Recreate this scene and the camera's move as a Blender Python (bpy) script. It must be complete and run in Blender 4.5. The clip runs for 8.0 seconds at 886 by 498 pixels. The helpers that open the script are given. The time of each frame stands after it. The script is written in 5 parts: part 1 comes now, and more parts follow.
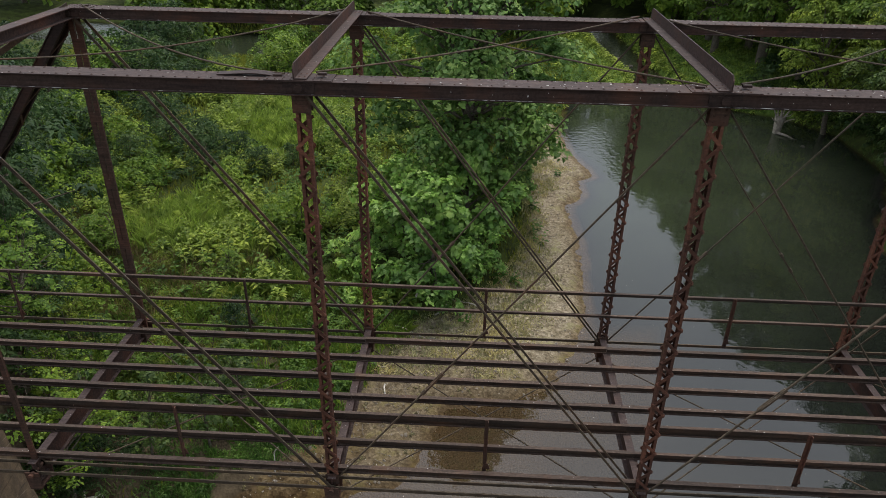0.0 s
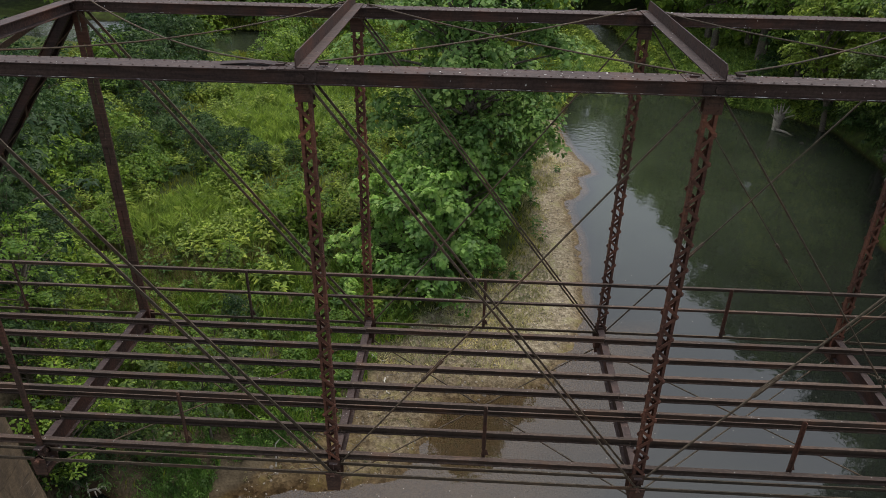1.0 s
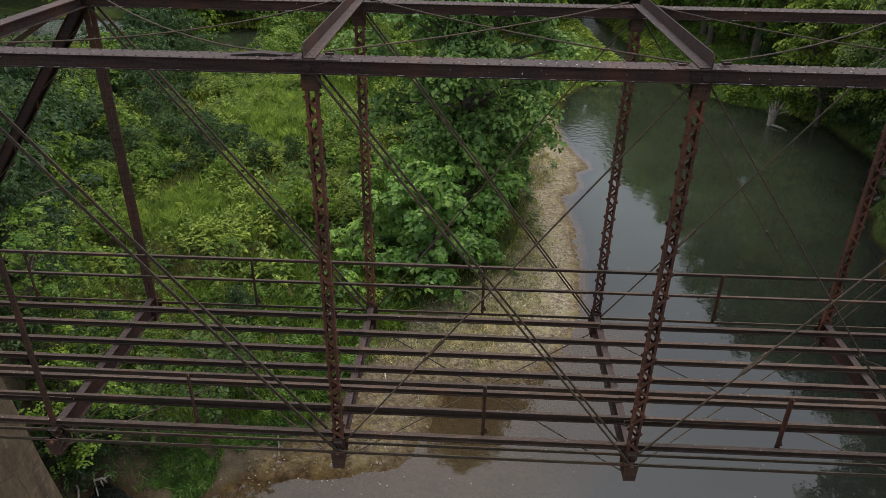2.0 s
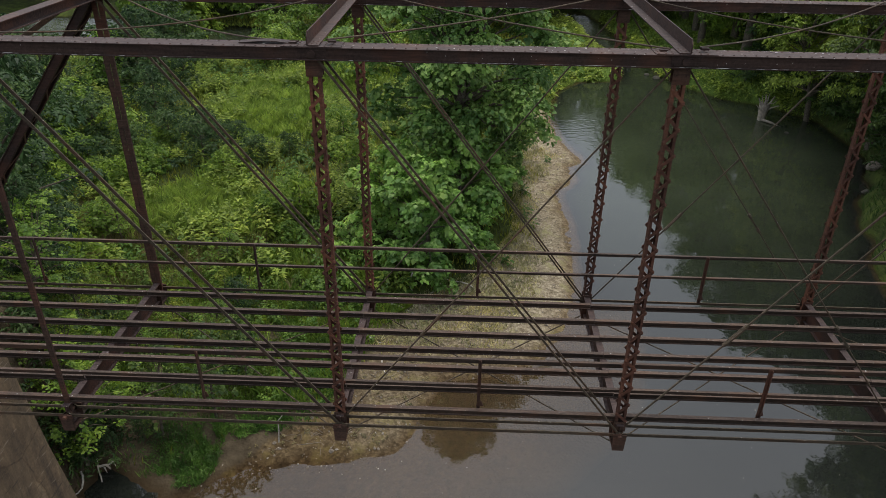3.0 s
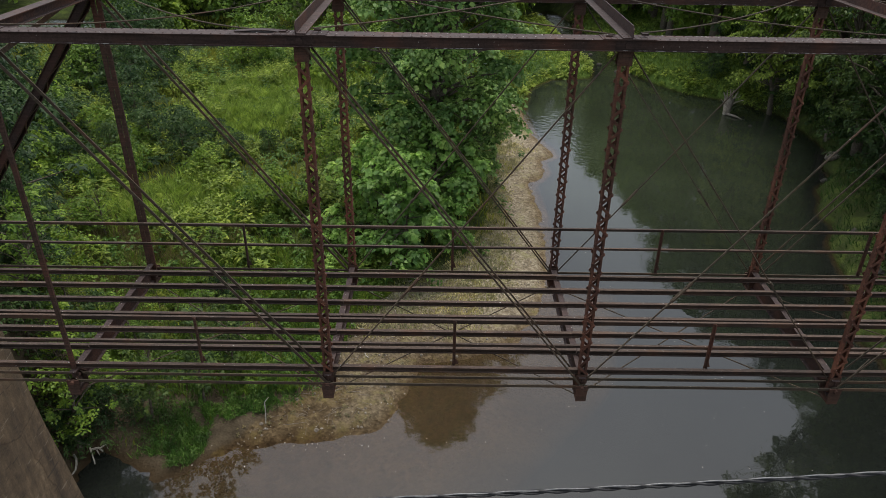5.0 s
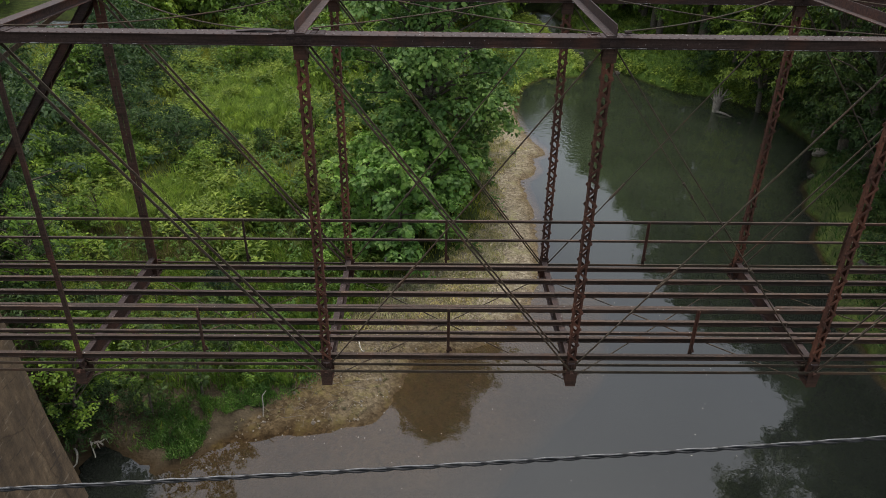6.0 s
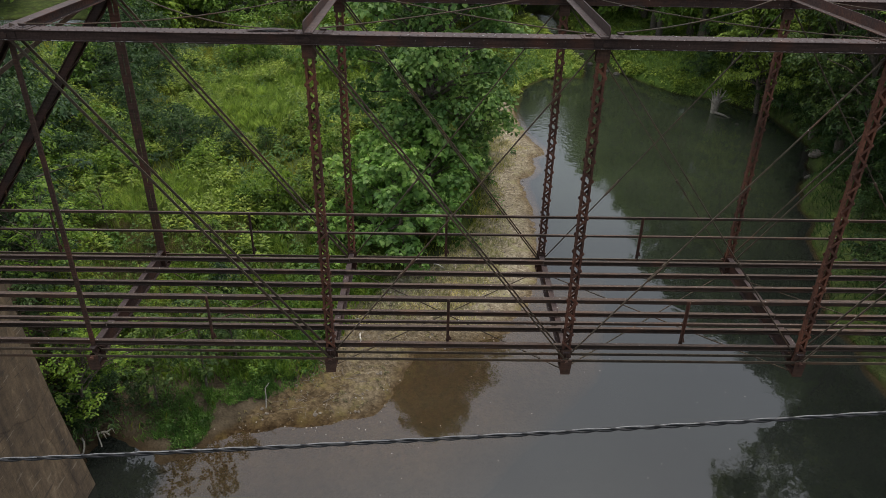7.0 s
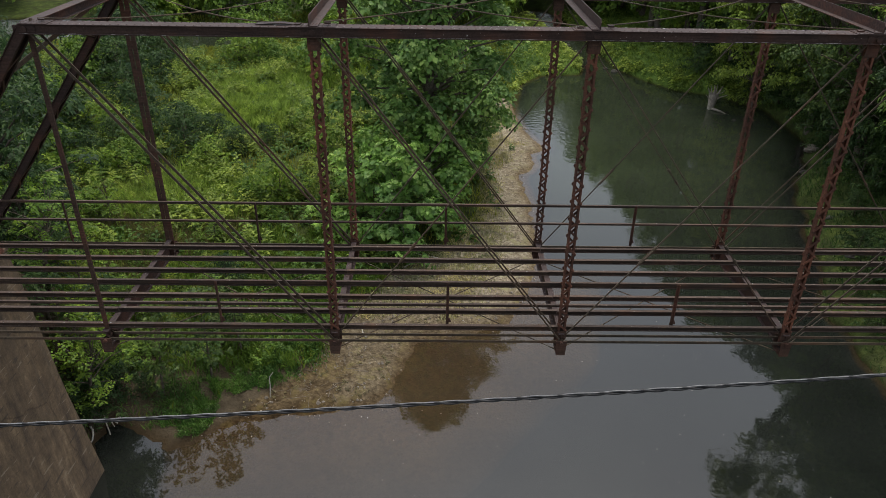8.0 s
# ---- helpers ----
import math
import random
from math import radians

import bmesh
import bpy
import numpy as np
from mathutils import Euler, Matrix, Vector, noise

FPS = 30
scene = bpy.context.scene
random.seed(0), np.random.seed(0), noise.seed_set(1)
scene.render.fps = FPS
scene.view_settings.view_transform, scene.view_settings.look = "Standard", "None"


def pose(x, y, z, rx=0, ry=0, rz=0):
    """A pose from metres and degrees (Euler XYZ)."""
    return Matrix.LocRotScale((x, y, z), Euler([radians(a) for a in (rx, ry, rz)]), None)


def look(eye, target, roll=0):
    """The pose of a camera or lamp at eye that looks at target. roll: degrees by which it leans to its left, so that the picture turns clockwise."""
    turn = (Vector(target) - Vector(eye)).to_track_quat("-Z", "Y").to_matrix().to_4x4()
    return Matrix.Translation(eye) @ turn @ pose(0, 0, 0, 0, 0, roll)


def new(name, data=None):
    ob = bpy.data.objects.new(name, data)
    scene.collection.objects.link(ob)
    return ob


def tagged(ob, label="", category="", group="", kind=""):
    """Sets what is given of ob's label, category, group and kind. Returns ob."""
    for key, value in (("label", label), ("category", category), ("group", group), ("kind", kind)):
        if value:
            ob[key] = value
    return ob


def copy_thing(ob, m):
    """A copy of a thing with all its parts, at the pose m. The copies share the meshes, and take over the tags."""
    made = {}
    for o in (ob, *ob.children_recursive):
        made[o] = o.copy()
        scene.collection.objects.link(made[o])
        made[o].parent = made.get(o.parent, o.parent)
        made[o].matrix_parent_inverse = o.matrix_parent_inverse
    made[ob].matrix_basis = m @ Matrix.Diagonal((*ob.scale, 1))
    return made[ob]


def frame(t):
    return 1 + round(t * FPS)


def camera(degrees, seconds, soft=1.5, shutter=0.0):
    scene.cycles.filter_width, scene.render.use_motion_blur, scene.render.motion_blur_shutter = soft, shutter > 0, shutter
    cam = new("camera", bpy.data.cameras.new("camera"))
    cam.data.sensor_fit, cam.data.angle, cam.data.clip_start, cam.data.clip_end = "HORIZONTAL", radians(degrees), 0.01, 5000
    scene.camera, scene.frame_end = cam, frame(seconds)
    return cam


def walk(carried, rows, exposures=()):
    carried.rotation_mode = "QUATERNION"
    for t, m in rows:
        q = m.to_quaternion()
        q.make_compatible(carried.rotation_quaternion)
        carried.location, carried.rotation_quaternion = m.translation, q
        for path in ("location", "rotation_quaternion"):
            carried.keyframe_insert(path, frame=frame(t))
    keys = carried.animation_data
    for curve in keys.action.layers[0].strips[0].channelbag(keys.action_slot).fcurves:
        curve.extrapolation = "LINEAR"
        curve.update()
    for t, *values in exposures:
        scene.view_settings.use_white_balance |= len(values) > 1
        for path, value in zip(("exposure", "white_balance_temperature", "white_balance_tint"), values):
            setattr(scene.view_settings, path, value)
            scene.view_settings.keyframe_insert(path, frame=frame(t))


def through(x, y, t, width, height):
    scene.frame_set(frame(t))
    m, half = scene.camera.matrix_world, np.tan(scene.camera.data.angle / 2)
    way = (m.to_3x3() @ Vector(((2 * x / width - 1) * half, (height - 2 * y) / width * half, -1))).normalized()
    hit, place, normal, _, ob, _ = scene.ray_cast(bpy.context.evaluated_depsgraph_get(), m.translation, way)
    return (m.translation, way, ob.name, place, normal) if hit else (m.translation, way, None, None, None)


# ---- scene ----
cam = camera(64.2, 8.0, soft=0.82)
PATH = [
    (0, (0.306, 0.479, 19.765), (0.231, 2.234, 18.81), 1.0),
    (0.5, (0.326, 0.405, 19.74), (0.249, 2.159, 18.781), 1.0),
    (1, (0.325, 0.259, 19.715), (0.25, 2.012, 18.755), 1.0),
    (1.5, (0.311, 0.036, 19.723), (0.24, 1.788, 18.762), 0.9),
    (3, (0.309, -0.912, 19.726), (0.255, 0.839, 18.759), 0.8),
    (3.5, (0.36, -1.302, 19.721), (0.349, 0.451, 18.758), 0.9),
    (4, (0.389, -1.695, 19.741), (0.388, 0.059, 18.779), 0.9),
    (4.5, (0.389, -2.038, 19.785), (0.389, -0.285, 18.823), 0.9),
    (6, (0.377, -2.892, 19.947), (0.403, -1.14, 18.983), 0.8),
    (6.5, (0.363, -3.172, 20.005), (0.391, -1.42, 19.042), 0.9),
    (7, (0.367, -3.476, 20.071), (0.393, -1.724, 19.108), 1.1),
    (7.5, (0.367, -3.856, 20.094), (0.394, -2.102, 19.133), 1.1),
    (8, (0.372, -4.174, 20.105), (0.398, -2.423, 19.14), 0.9),
]
walk(cam, [(t, look(eye, target, roll)) for t, eye, target, roll in PATH])

# ---- world and light: a bright overcast sky ----
SUN_EL, SUN_AZ = 74, 20
world = bpy.data.worlds.new("overcast_sky")
scene.world = world
world.use_nodes = True
wn, wl = world.node_tree.nodes, world.node_tree.links
wn.clear()
w_out = wn.new("ShaderNodeOutputWorld")
w_bg = wn.new("ShaderNodeBackground")
w_sky = wn.new("ShaderNodeTexSky")
w_sky.sky_type, w_sky.sun_disc = "NISHITA", False
w_sky.sun_elevation, w_sky.sun_rotation = radians(SUN_EL), radians(SUN_AZ)
w_sky.dust_density, w_sky.air_density = 4.0, 1.2
w_hsv = wn.new("ShaderNodeHueSaturation")
w_hsv.inputs["Saturation"].default_value = 0.5
wl.new(w_sky.outputs[0], w_hsv.inputs["Color"])
wl.new(w_hsv.outputs[0], w_bg.inputs["Color"])
w_bg.inputs["Strength"].default_value = 0.15
wl.new(w_bg.outputs[0], w_out.inputs["Surface"])

sun_data = bpy.data.lights.new("sun", "SUN")
sun_data.energy, sun_data.angle, sun_data.color = 0.5, radians(25), (1.0, 0.96, 0.9)
sun_ob = new("sun", sun_data)
az = radians(SUN_AZ)
sun_dir = Vector((math.sin(az) * math.cos(radians(SUN_EL)), math.cos(az) * math.cos(radians(SUN_EL)), math.sin(radians(SUN_EL))))
sun_ob.matrix_world = look(sun_dir * 100, (0, 0, 0))
scene.view_settings.exposure = 0.75


# ---- materials ----
def shader(name):
    mat = bpy.data.materials.new(name)
    mat.use_nodes = True
    nt = mat.node_tree
    return mat, nt.nodes, nt.links, nt.nodes["Principled BSDF"]


def noise_node(nodes, links, scale, detail=6, rough=0.6, coords=None):
    n = nodes.new("ShaderNodeTexNoise")
    n.inputs["Scale"].default_value, n.inputs["Detail"].default_value, n.inputs["Roughness"].default_value = scale, detail, rough
    if coords is not None:
        links.new(coords, n.inputs["Vector"])
    return n


def ramp(nodes, links, fac, stops):
    r = nodes.new("ShaderNodeValToRGB")
    while len(r.color_ramp.elements) < len(stops):
        r.color_ramp.elements.new(0.5)
    for e, (p, c) in zip(r.color_ramp.elements, stops):
        e.position, e.color = p, (*c, 1)
    links.new(fac, r.inputs["Fac"])
    return r


def mix(nodes, links, fac, a, b, mode="MIX"):
    m = nodes.new("ShaderNodeMix")
    m.data_type, m.blend_type = "RGBA", mode
    if isinstance(fac, float):
        m.inputs[0].default_value = fac
    else:
        links.new(fac, m.inputs[0])
    for k, v in ((6, a), (7, b)):
        if isinstance(v, tuple):
            m.inputs[k].default_value = (*v, 1)
        else:
            links.new(v, m.inputs[k])
    return m.outputs[2]


def bump(nodes, links, height, strength, distance, bsdf):
    b = nodes.new("ShaderNodeBump")
    b.inputs["Strength"].default_value, b.inputs["Distance"].default_value = strength, distance
    links.new(height, b.inputs["Height"])
    links.new(b.outputs[0], bsdf.inputs["Normal"])
    return b


def steel(name, dark, mid, rust, rust_at=0.55, droppings=0.0, rough=0.75):
    """Old painted steel gone brown, with rust blooms and, on some members, white bird droppings."""
    mat, nodes, links, bsdf = shader(name)
    geo = nodes.new("ShaderNodeNewGeometry")
    pos = geo.outputs["Position"]
    big = noise_node(nodes, links, 1.3, 5, 0.6, pos)
    fine = noise_node(nodes, links, 22, 6, 0.7, pos)
    base = ramp(nodes, links, fine.outputs[0], [(0.3, dark), (0.7, mid)]).outputs[0]
    mask = ramp(nodes, links, big.outputs[0], [(rust_at - 0.1, (0, 0, 0)), (rust_at + 0.12, (1, 1, 1))]).outputs[0]
    col = mix(nodes, links, mask, base, rust)
    drawn = nodes.new("ShaderNodeMapping")
    drawn.inputs["Scale"].default_value = (1.6, 26, 26)
    links.new(pos, drawn.inputs["Vector"])
    run = noise_node(nodes, links, 1.0, 5, 0.7, drawn.outputs[0])
    col = mix(nodes, links, 1.0, col, ramp(nodes, links, run.outputs[0], [(0.34, (0.62, 0.62, 0.62)), (0.66, (1.38, 1.34, 1.28))]).outputs[0], "MULTIPLY")
    info = nodes.new("ShaderNodeObjectInfo")
    vary = ramp(nodes, links, info.outputs["Random"], [(0.0, (0.8, 0.8, 0.8)), (1.0, (1.2, 1.15, 1.1))]).outputs[0]
    col = mix(nodes, links, 1.0, col, vary, "MULTIPLY")
    if droppings:
        spots = noise_node(nodes, links, 21, 3, 0.55, pos)
        lim = ramp(nodes, links, spots.outputs[0], [(0.70 - droppings, (0, 0, 0)), (0.74 - droppings, (1, 1, 1))]).outputs[0]
        col = mix(nodes, links, lim, col, (0.5, 0.49, 0.46))
    links.new(col, bsdf.inputs["Base Color"])
    bsdf.inputs["Roughness"].default_value = rough
    bsdf.inputs["Specular IOR Level"].default_value = 0.2
    bump(nodes, links, fine.outputs[0], 0.35, 0.01, bsdf)
    return mat


def leafy(name, dark, mid, light, clump=0.25, through=0.38, dry=(1.3, 1.2, 1.0), gloss=0.16):
    """Leaves: each one a little different, whole clumps lighter or darker."""
    mat, nodes, links, bsdf = shader(name)
    dark, mid, light = ((1.01 * c[0], c[1], 0.9 * c[2] + 0.07 * c[1]) for c in (dark, mid, light))
    geo = nodes.new("ShaderNodeNewGeometry")
    big = noise_node(nodes, links, clump, 3, 0.6, geo.outputs["Position"])
    soft = [tuple(0.6 * a + 0.4 * b for a, b in zip(c, mid)) for c in (dark, light)]
    isl = ramp(nodes, links, geo.outputs["Random Per Island"], [(0.0, soft[0]), (0.55, mid), (1.0, soft[1])]).outputs[0]
    tuft = noise_node(nodes, links, 1.5, 2, 0.5, geo.outputs["Position"])
    isl = mix(nodes, links, 1.0, isl, ramp(nodes, links, tuft.outputs[0], [(0.34, (0.6, 0.64, 0.66)), (0.66, (1.4, 1.34, 1.22))]).outputs[0], "MULTIPLY")
    tint = ramp(nodes, links, big.outputs[0], [(0.3, (0.7, 0.78, 0.75)), (0.7, dry)]).outputs[0]
    col = mix(nodes, links, 1.0, isl, tint, "MULTIPLY")
    info = nodes.new("ShaderNodeObjectInfo")
    vary = ramp(nodes, links, info.outputs["Random"], [(0.0, (0.75, 0.8, 0.85)), (0.5, (1.0, 1.0, 1.0)), (1.0, (1.14, 1.08, 0.92))]).outputs[0]
    col = mix(nodes, links, 1.0, col, vary, "MULTIPLY")
    links.new(col, bsdf.inputs["Base Color"])
    bsdf.inputs["Roughness"].default_value = 0.45
    bsdf.inputs["Specular IOR Level"].default_value = gloss
    tr = nodes.new("ShaderNodeBsdfTranslucent")
    links.new(col, tr.inputs["Color"])
    ms = nodes.new("ShaderNodeMixShader")
    ms.inputs[0].default_value = through
    links.new(bsdf.outputs[0], ms.inputs[1])
    links.new(tr.outputs[0], ms.inputs[2])
    links.new(ms.outputs[0], nodes["Material Output"].inputs["Surface"])
    return mat


def speckled(name, a, b, c, scale, rough=0.9, bump_d=0.02):
    mat, nodes, links, bsdf = shader(name)
    geo = nodes.new("ShaderNodeNewGeometry")
    n1 = noise_node(nodes, links, scale, 6, 0.65, geo.outputs["Position"])
    n2 = noise_node(nodes, links, scale * 0.13, 4, 0.6, geo.outputs["Position"])
    col = ramp(nodes, links, n1.outputs[0], [(0.3, a), (0.52, b), (0.75, c)]).outputs[0]
    tint = ramp(nodes, links, n2.outputs[0], [(0.3, (0.7, 0.7, 0.7)), (0.7, (1.2, 1.17, 1.1))]).outputs[0]
    col = mix(nodes, links, 1.0, col, tint, "MULTIPLY")
    links.new(col, bsdf.inputs["Base Color"])
    bsdf.inputs["Roughness"].default_value = rough
    bsdf.inputs["Specular IOR Level"].default_value = 0.2
    bump(nodes, links, n1.outputs[0], 0.5, bump_d, bsdf)
    return mat


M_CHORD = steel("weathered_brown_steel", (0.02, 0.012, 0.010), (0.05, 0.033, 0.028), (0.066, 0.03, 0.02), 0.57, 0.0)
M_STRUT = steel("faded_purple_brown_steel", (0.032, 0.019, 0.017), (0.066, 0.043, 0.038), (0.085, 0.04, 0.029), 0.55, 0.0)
M_RUST = steel("red_rusted_steel", (0.038, 0.02, 0.014), (0.108, 0.05, 0.036), (0.145, 0.06, 0.037), 0.53)
M_BROWN = steel("dark_brown_steel", (0.032, 0.019, 0.014), (0.075, 0.046, 0.035), (0.09, 0.04, 0.027), 0.56)
M_BAR = steel("dull_brown_bar_steel", (0.034, 0.026, 0.018), (0.086, 0.067, 0.047), (0.085, 0.047, 0.029), 0.6)
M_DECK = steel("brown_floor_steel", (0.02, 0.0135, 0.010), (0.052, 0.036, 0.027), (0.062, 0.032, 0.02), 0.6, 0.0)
# paler copies for upward faces: top light painted in, plus dust and bird spots
M_TOP = steel("toplit_brown_steel", (0.03, 0.022, 0.021), (0.072, 0.055, 0.053), (0.08, 0.048, 0.038), 0.62, 0.008)
M_BARTOP = steel("toplit_olive_steel", (0.044, 0.035, 0.025), (0.1, 0.083, 0.061), (0.095, 0.06, 0.04), 0.64, 0.01)
M_DECKTOP = steel("toplit_grey_steel", (0.042, 0.03, 0.024), (0.104, 0.078, 0.064), (0.092, 0.055, 0.037), 0.62, 0.008)
M_TOPLIT = {M_CHORD.name: M_TOP, M_DECK.name: M_DECKTOP, M_STRUT.name: M_TOP, M_BAR.name: M_BARTOP}
M_BARK = speckled("bark", (0.05, 0.04, 0.03), (0.12, 0.10, 0.08), (0.22, 0.2, 0.17), 9)
M_PALE = speckled("bleached_wood", (0.25, 0.23, 0.2), (0.45, 0.42, 0.38), (0.6, 0.57, 0.52), 14)
M_STONE = speckled("river_stone", (0.09, 0.075, 0.06), (0.18, 0.155, 0.125), (0.36, 0.33, 0.29), 6)
M_PALESTONE = speckled("pale_stone", (0.25, 0.23, 0.2), (0.4, 0.38, 0.34), (0.52, 0.5, 0.46), 20)
M_DEAD = speckled("weathered_root_wood", (0.14, 0.12, 0.10), (0.27, 0.24, 0.2), (0.42, 0.39, 0.34), 5)
M_SYC = leafy("sycamore_leaves", (0.08, 0.19, 0.03), (0.215, 0.385, 0.06), (0.42, 0.55, 0.17), gloss=0.28)
M_OLDSYC = leafy("old_sycamore_leaves", (0.055, 0.14, 0.037), (0.135, 0.245, 0.066), (0.265, 0.38, 0.138))
M_WOOD = leafy("woodland_leaves", (0.065, 0.135, 0.017), (0.127, 0.218, 0.024), (0.23, 0.325, 0.033))
M_BANKLEAF = leafy("bank_tree_leaves", (0.065, 0.14, 0.025), (0.15, 0.25, 0.038), (0.28, 0.39, 0.06), 0.12)
# darker leaf tone with the shade under the bank trees put into it
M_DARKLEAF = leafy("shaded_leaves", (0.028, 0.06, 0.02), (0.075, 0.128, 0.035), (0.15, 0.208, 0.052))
M_BLUELEAF = leafy("blue_green_leaves", (0.02, 0.05, 0.02), (0.05, 0.095, 0.034), (0.1, 0.155, 0.05))
M_FARWOOD = leafy("far_woodland_leaves", (0.085, 0.17, 0.025), (0.175, 0.285, 0.036), (0.3, 0.41, 0.055), 0.12)
M_ASHLEAF = leafy("ash_leaves", (0.15, 0.22, 0.032), (0.31, 0.41, 0.055), (0.5, 0.58, 0.095), 0.12)
M_YELLOWLEAF = leafy("yellow_green_leaves", (0.08, 0.13, 0.016), (0.15, 0.2, 0.021), (0.25, 0.295, 0.031))
M_GRASS = leafy("tall_grass", (0.11, 0.16, 0.018), (0.21, 0.265, 0.032), (0.365, 0.38, 0.08), 0.16, 0.35, (1.3, 1.1, 1.0))
M_BRIGHTGRASS = leafy("reed_grass", (0.14, 0.235, 0.032), (0.32, 0.43, 0.06), (0.52, 0.61, 0.15), 0.15, 0.45, (1.1, 1.1, 1.0))
M_WEED = leafy("weeds", (0.048, 0.108, 0.019), (0.094, 0.178, 0.031), (0.168, 0.258, 0.05), 0.2, 0.35)
M_BANKGRASS = leafy("bank_grass", (0.045, 0.12, 0.022), (0.09, 0.19, 0.034), (0.17, 0.29, 0.06), 0.8, 0.35)
M_LUSH = leafy("lush_grass", (0.055, 0.12, 0.02), (0.12, 0.21, 0.032), (0.22, 0.32, 0.06), 0.5, 0.4)
M_SHADEGRASS = leafy("shade_toned_grass", (0.018, 0.05, 0.014), (0.038, 0.09, 0.022), (0.075, 0.14, 0.035), 0.3, 0.3)
M_ROCK = speckled("dark_bank_rock", (0.04, 0.036, 0.03), (0.08, 0.073, 0.062), (0.15, 0.14, 0.125), 5)
M_DRY = leafy("dead_weeds", (0.10, 0.075, 0.035), (0.2, 0.165, 0.075), (0.33, 0.28, 0.14), 0.4, 0.25, (1.15, 1.1, 1.0))
M_SHOREGRASS = leafy("shore_grass", (0.1, 0.17, 0.027), (0.215, 0.305, 0.048), (0.33, 0.41, 0.08), 0.3, 0.4)
M_STRAW = leafy("straw_grass", (0.25, 0.235, 0.12), (0.41, 0.385, 0.21), (0.56, 0.53, 0.32), 0.3, 0.3)
M_TALLWEED = leafy("tall_weeds", (0.08, 0.14, 0.02), (0.2, 0.28, 0.038), (0.35, 0.42, 0.07), 0.3, 0.35)

# ground: soil under growth, gravel on the bar, wet mud at the water's edge
M_GROUND, nodes, links, bsdf = shader("bank_ground")
geo = nodes.new("ShaderNodeNewGeometry")
P = geo.outputs["Position"]
att = nodes.new("ShaderNodeAttribute")
att.attribute_name = "gravel"
n_fine = noise_node(nodes, links, 14, 8, 0.7, P)
n_mid = noise_node(nodes, links, 1.1, 6, 0.65, P)
vor = nodes.new("ShaderNodeTexVoronoi")
vor.inputs["Scale"].default_value = 9
links.new(P, vor.inputs["Vector"])
soil = ramp(nodes, links, n_mid.outputs[0], [(0.3, (0.03, 0.035, 0.015)), (0.5, (0.045, 0.06, 0.016)), (0.7, (0.085, 0.11, 0.025))]).outputs[0]
mud = nodes.new("ShaderNodeAttribute")
mud.attribute_name = "mud"
soil = mix(nodes, links, mud.outputs["Fac"], soil, ramp(nodes, links, n_mid.outputs[0], [(0.3, (0.042, 0.033, 0.021)), (0.7, (0.105, 0.083, 0.053))]).outputs[0])
turf = nodes.new("ShaderNodeAttribute")
turf.attribute_name = "turf"
soil = mix(nodes, links, turf.outputs["Fac"], soil, ramp(nodes, links, n_fine.outputs[0], [(0.3, (0.05, 0.09, 0.02)), (0.7, (0.12, 0.185, 0.035))]).outputs[0])
peb = ramp(nodes, links, vor.outputs["Color"], [(0.1, (0.12, 0.103, 0.073)), (0.5, (0.26, 0.23, 0.17)), (0.9, (0.44, 0.4, 0.315))]).outputs[0]
dirt = ramp(nodes, links, n_fine.outputs[0], [(0.35, (0.115, 0.093, 0.066)), (0.65, (0.275, 0.238, 0.182))]).outputs[0]
mud_n = ramp(nodes, links, n_mid.outputs[0], [(0.35, (0.22, 0.185, 0.14)), (0.65, (0.5, 0.425, 0.325))]).outputs[0]
grav = mix(nodes, links, 0.5, peb, dirt)
n_patch = noise_node(nodes, links, 3.2, 6, 0.7, P)
grav = mix(nodes, links, 1.0, grav, ramp(nodes, links, n_patch.outputs[0], [(0.36, (0.66, 0.62, 0.55)), (0.64, (1.28, 1.27, 1.2))]).outputs[0], "MULTIPLY")
moss_m = ramp(nodes, links, n_mid.outputs[0], [(0.52, (0, 0, 0)), (0.68, (1, 1, 1))]).outputs[0]
grav = mix(nodes, links, moss_m, grav, (0.25, 0.235, 0.12))
grav = mix(nodes, links, mud.outputs["Fac"], grav, mix(nodes, links, 1.0, grav, mud_n, "MULTIPLY"))
blend = nodes.new("ShaderNodeMath")
blend.operation = "MULTIPLY_ADD"
links.new(n_mid.outputs[0], blend.inputs[0])
blend.inputs[1].default_value = 0.9
sub = nodes.new("ShaderNodeMath")
sub.operation = "SUBTRACT"
links.new(att.outputs["Fac"], sub.inputs[0])
sub.inputs[1].default_value = 0.45
links.new(sub.outputs[0], blend.inputs[2])
gm = ramp(nodes, links, blend.outputs[0], [(0.4, (0, 0, 0)), (0.6, (1, 1, 1))]).outputs[0]
col = mix(nodes, links, gm, soil, grav)
sep = nodes.new("ShaderNodeSeparateXYZ")
links.new(P, sep.inputs[0])
wet = nodes.new("ShaderNodeMapRange")
wet.inputs["From Min"].default_value, wet.inputs["From Max"].default_value = 0.62, 0.42
links.new(sep.outputs["Z"], wet.inputs["Value"])
col = mix(nodes, links, wet.outputs[0], col, mix(nodes, links, 1.0, col, (0.55, 0.48, 0.4), "MULTIPLY"))
links.new(col, bsdf.inputs["Base Color"])
bsdf.inputs["Roughness"].default_value = 0.95
bsdf.inputs["Specular IOR Level"].default_value = 0.08
bump(nodes, links, vor.outputs["Distance"], 0.6, 0.05, bsdf)

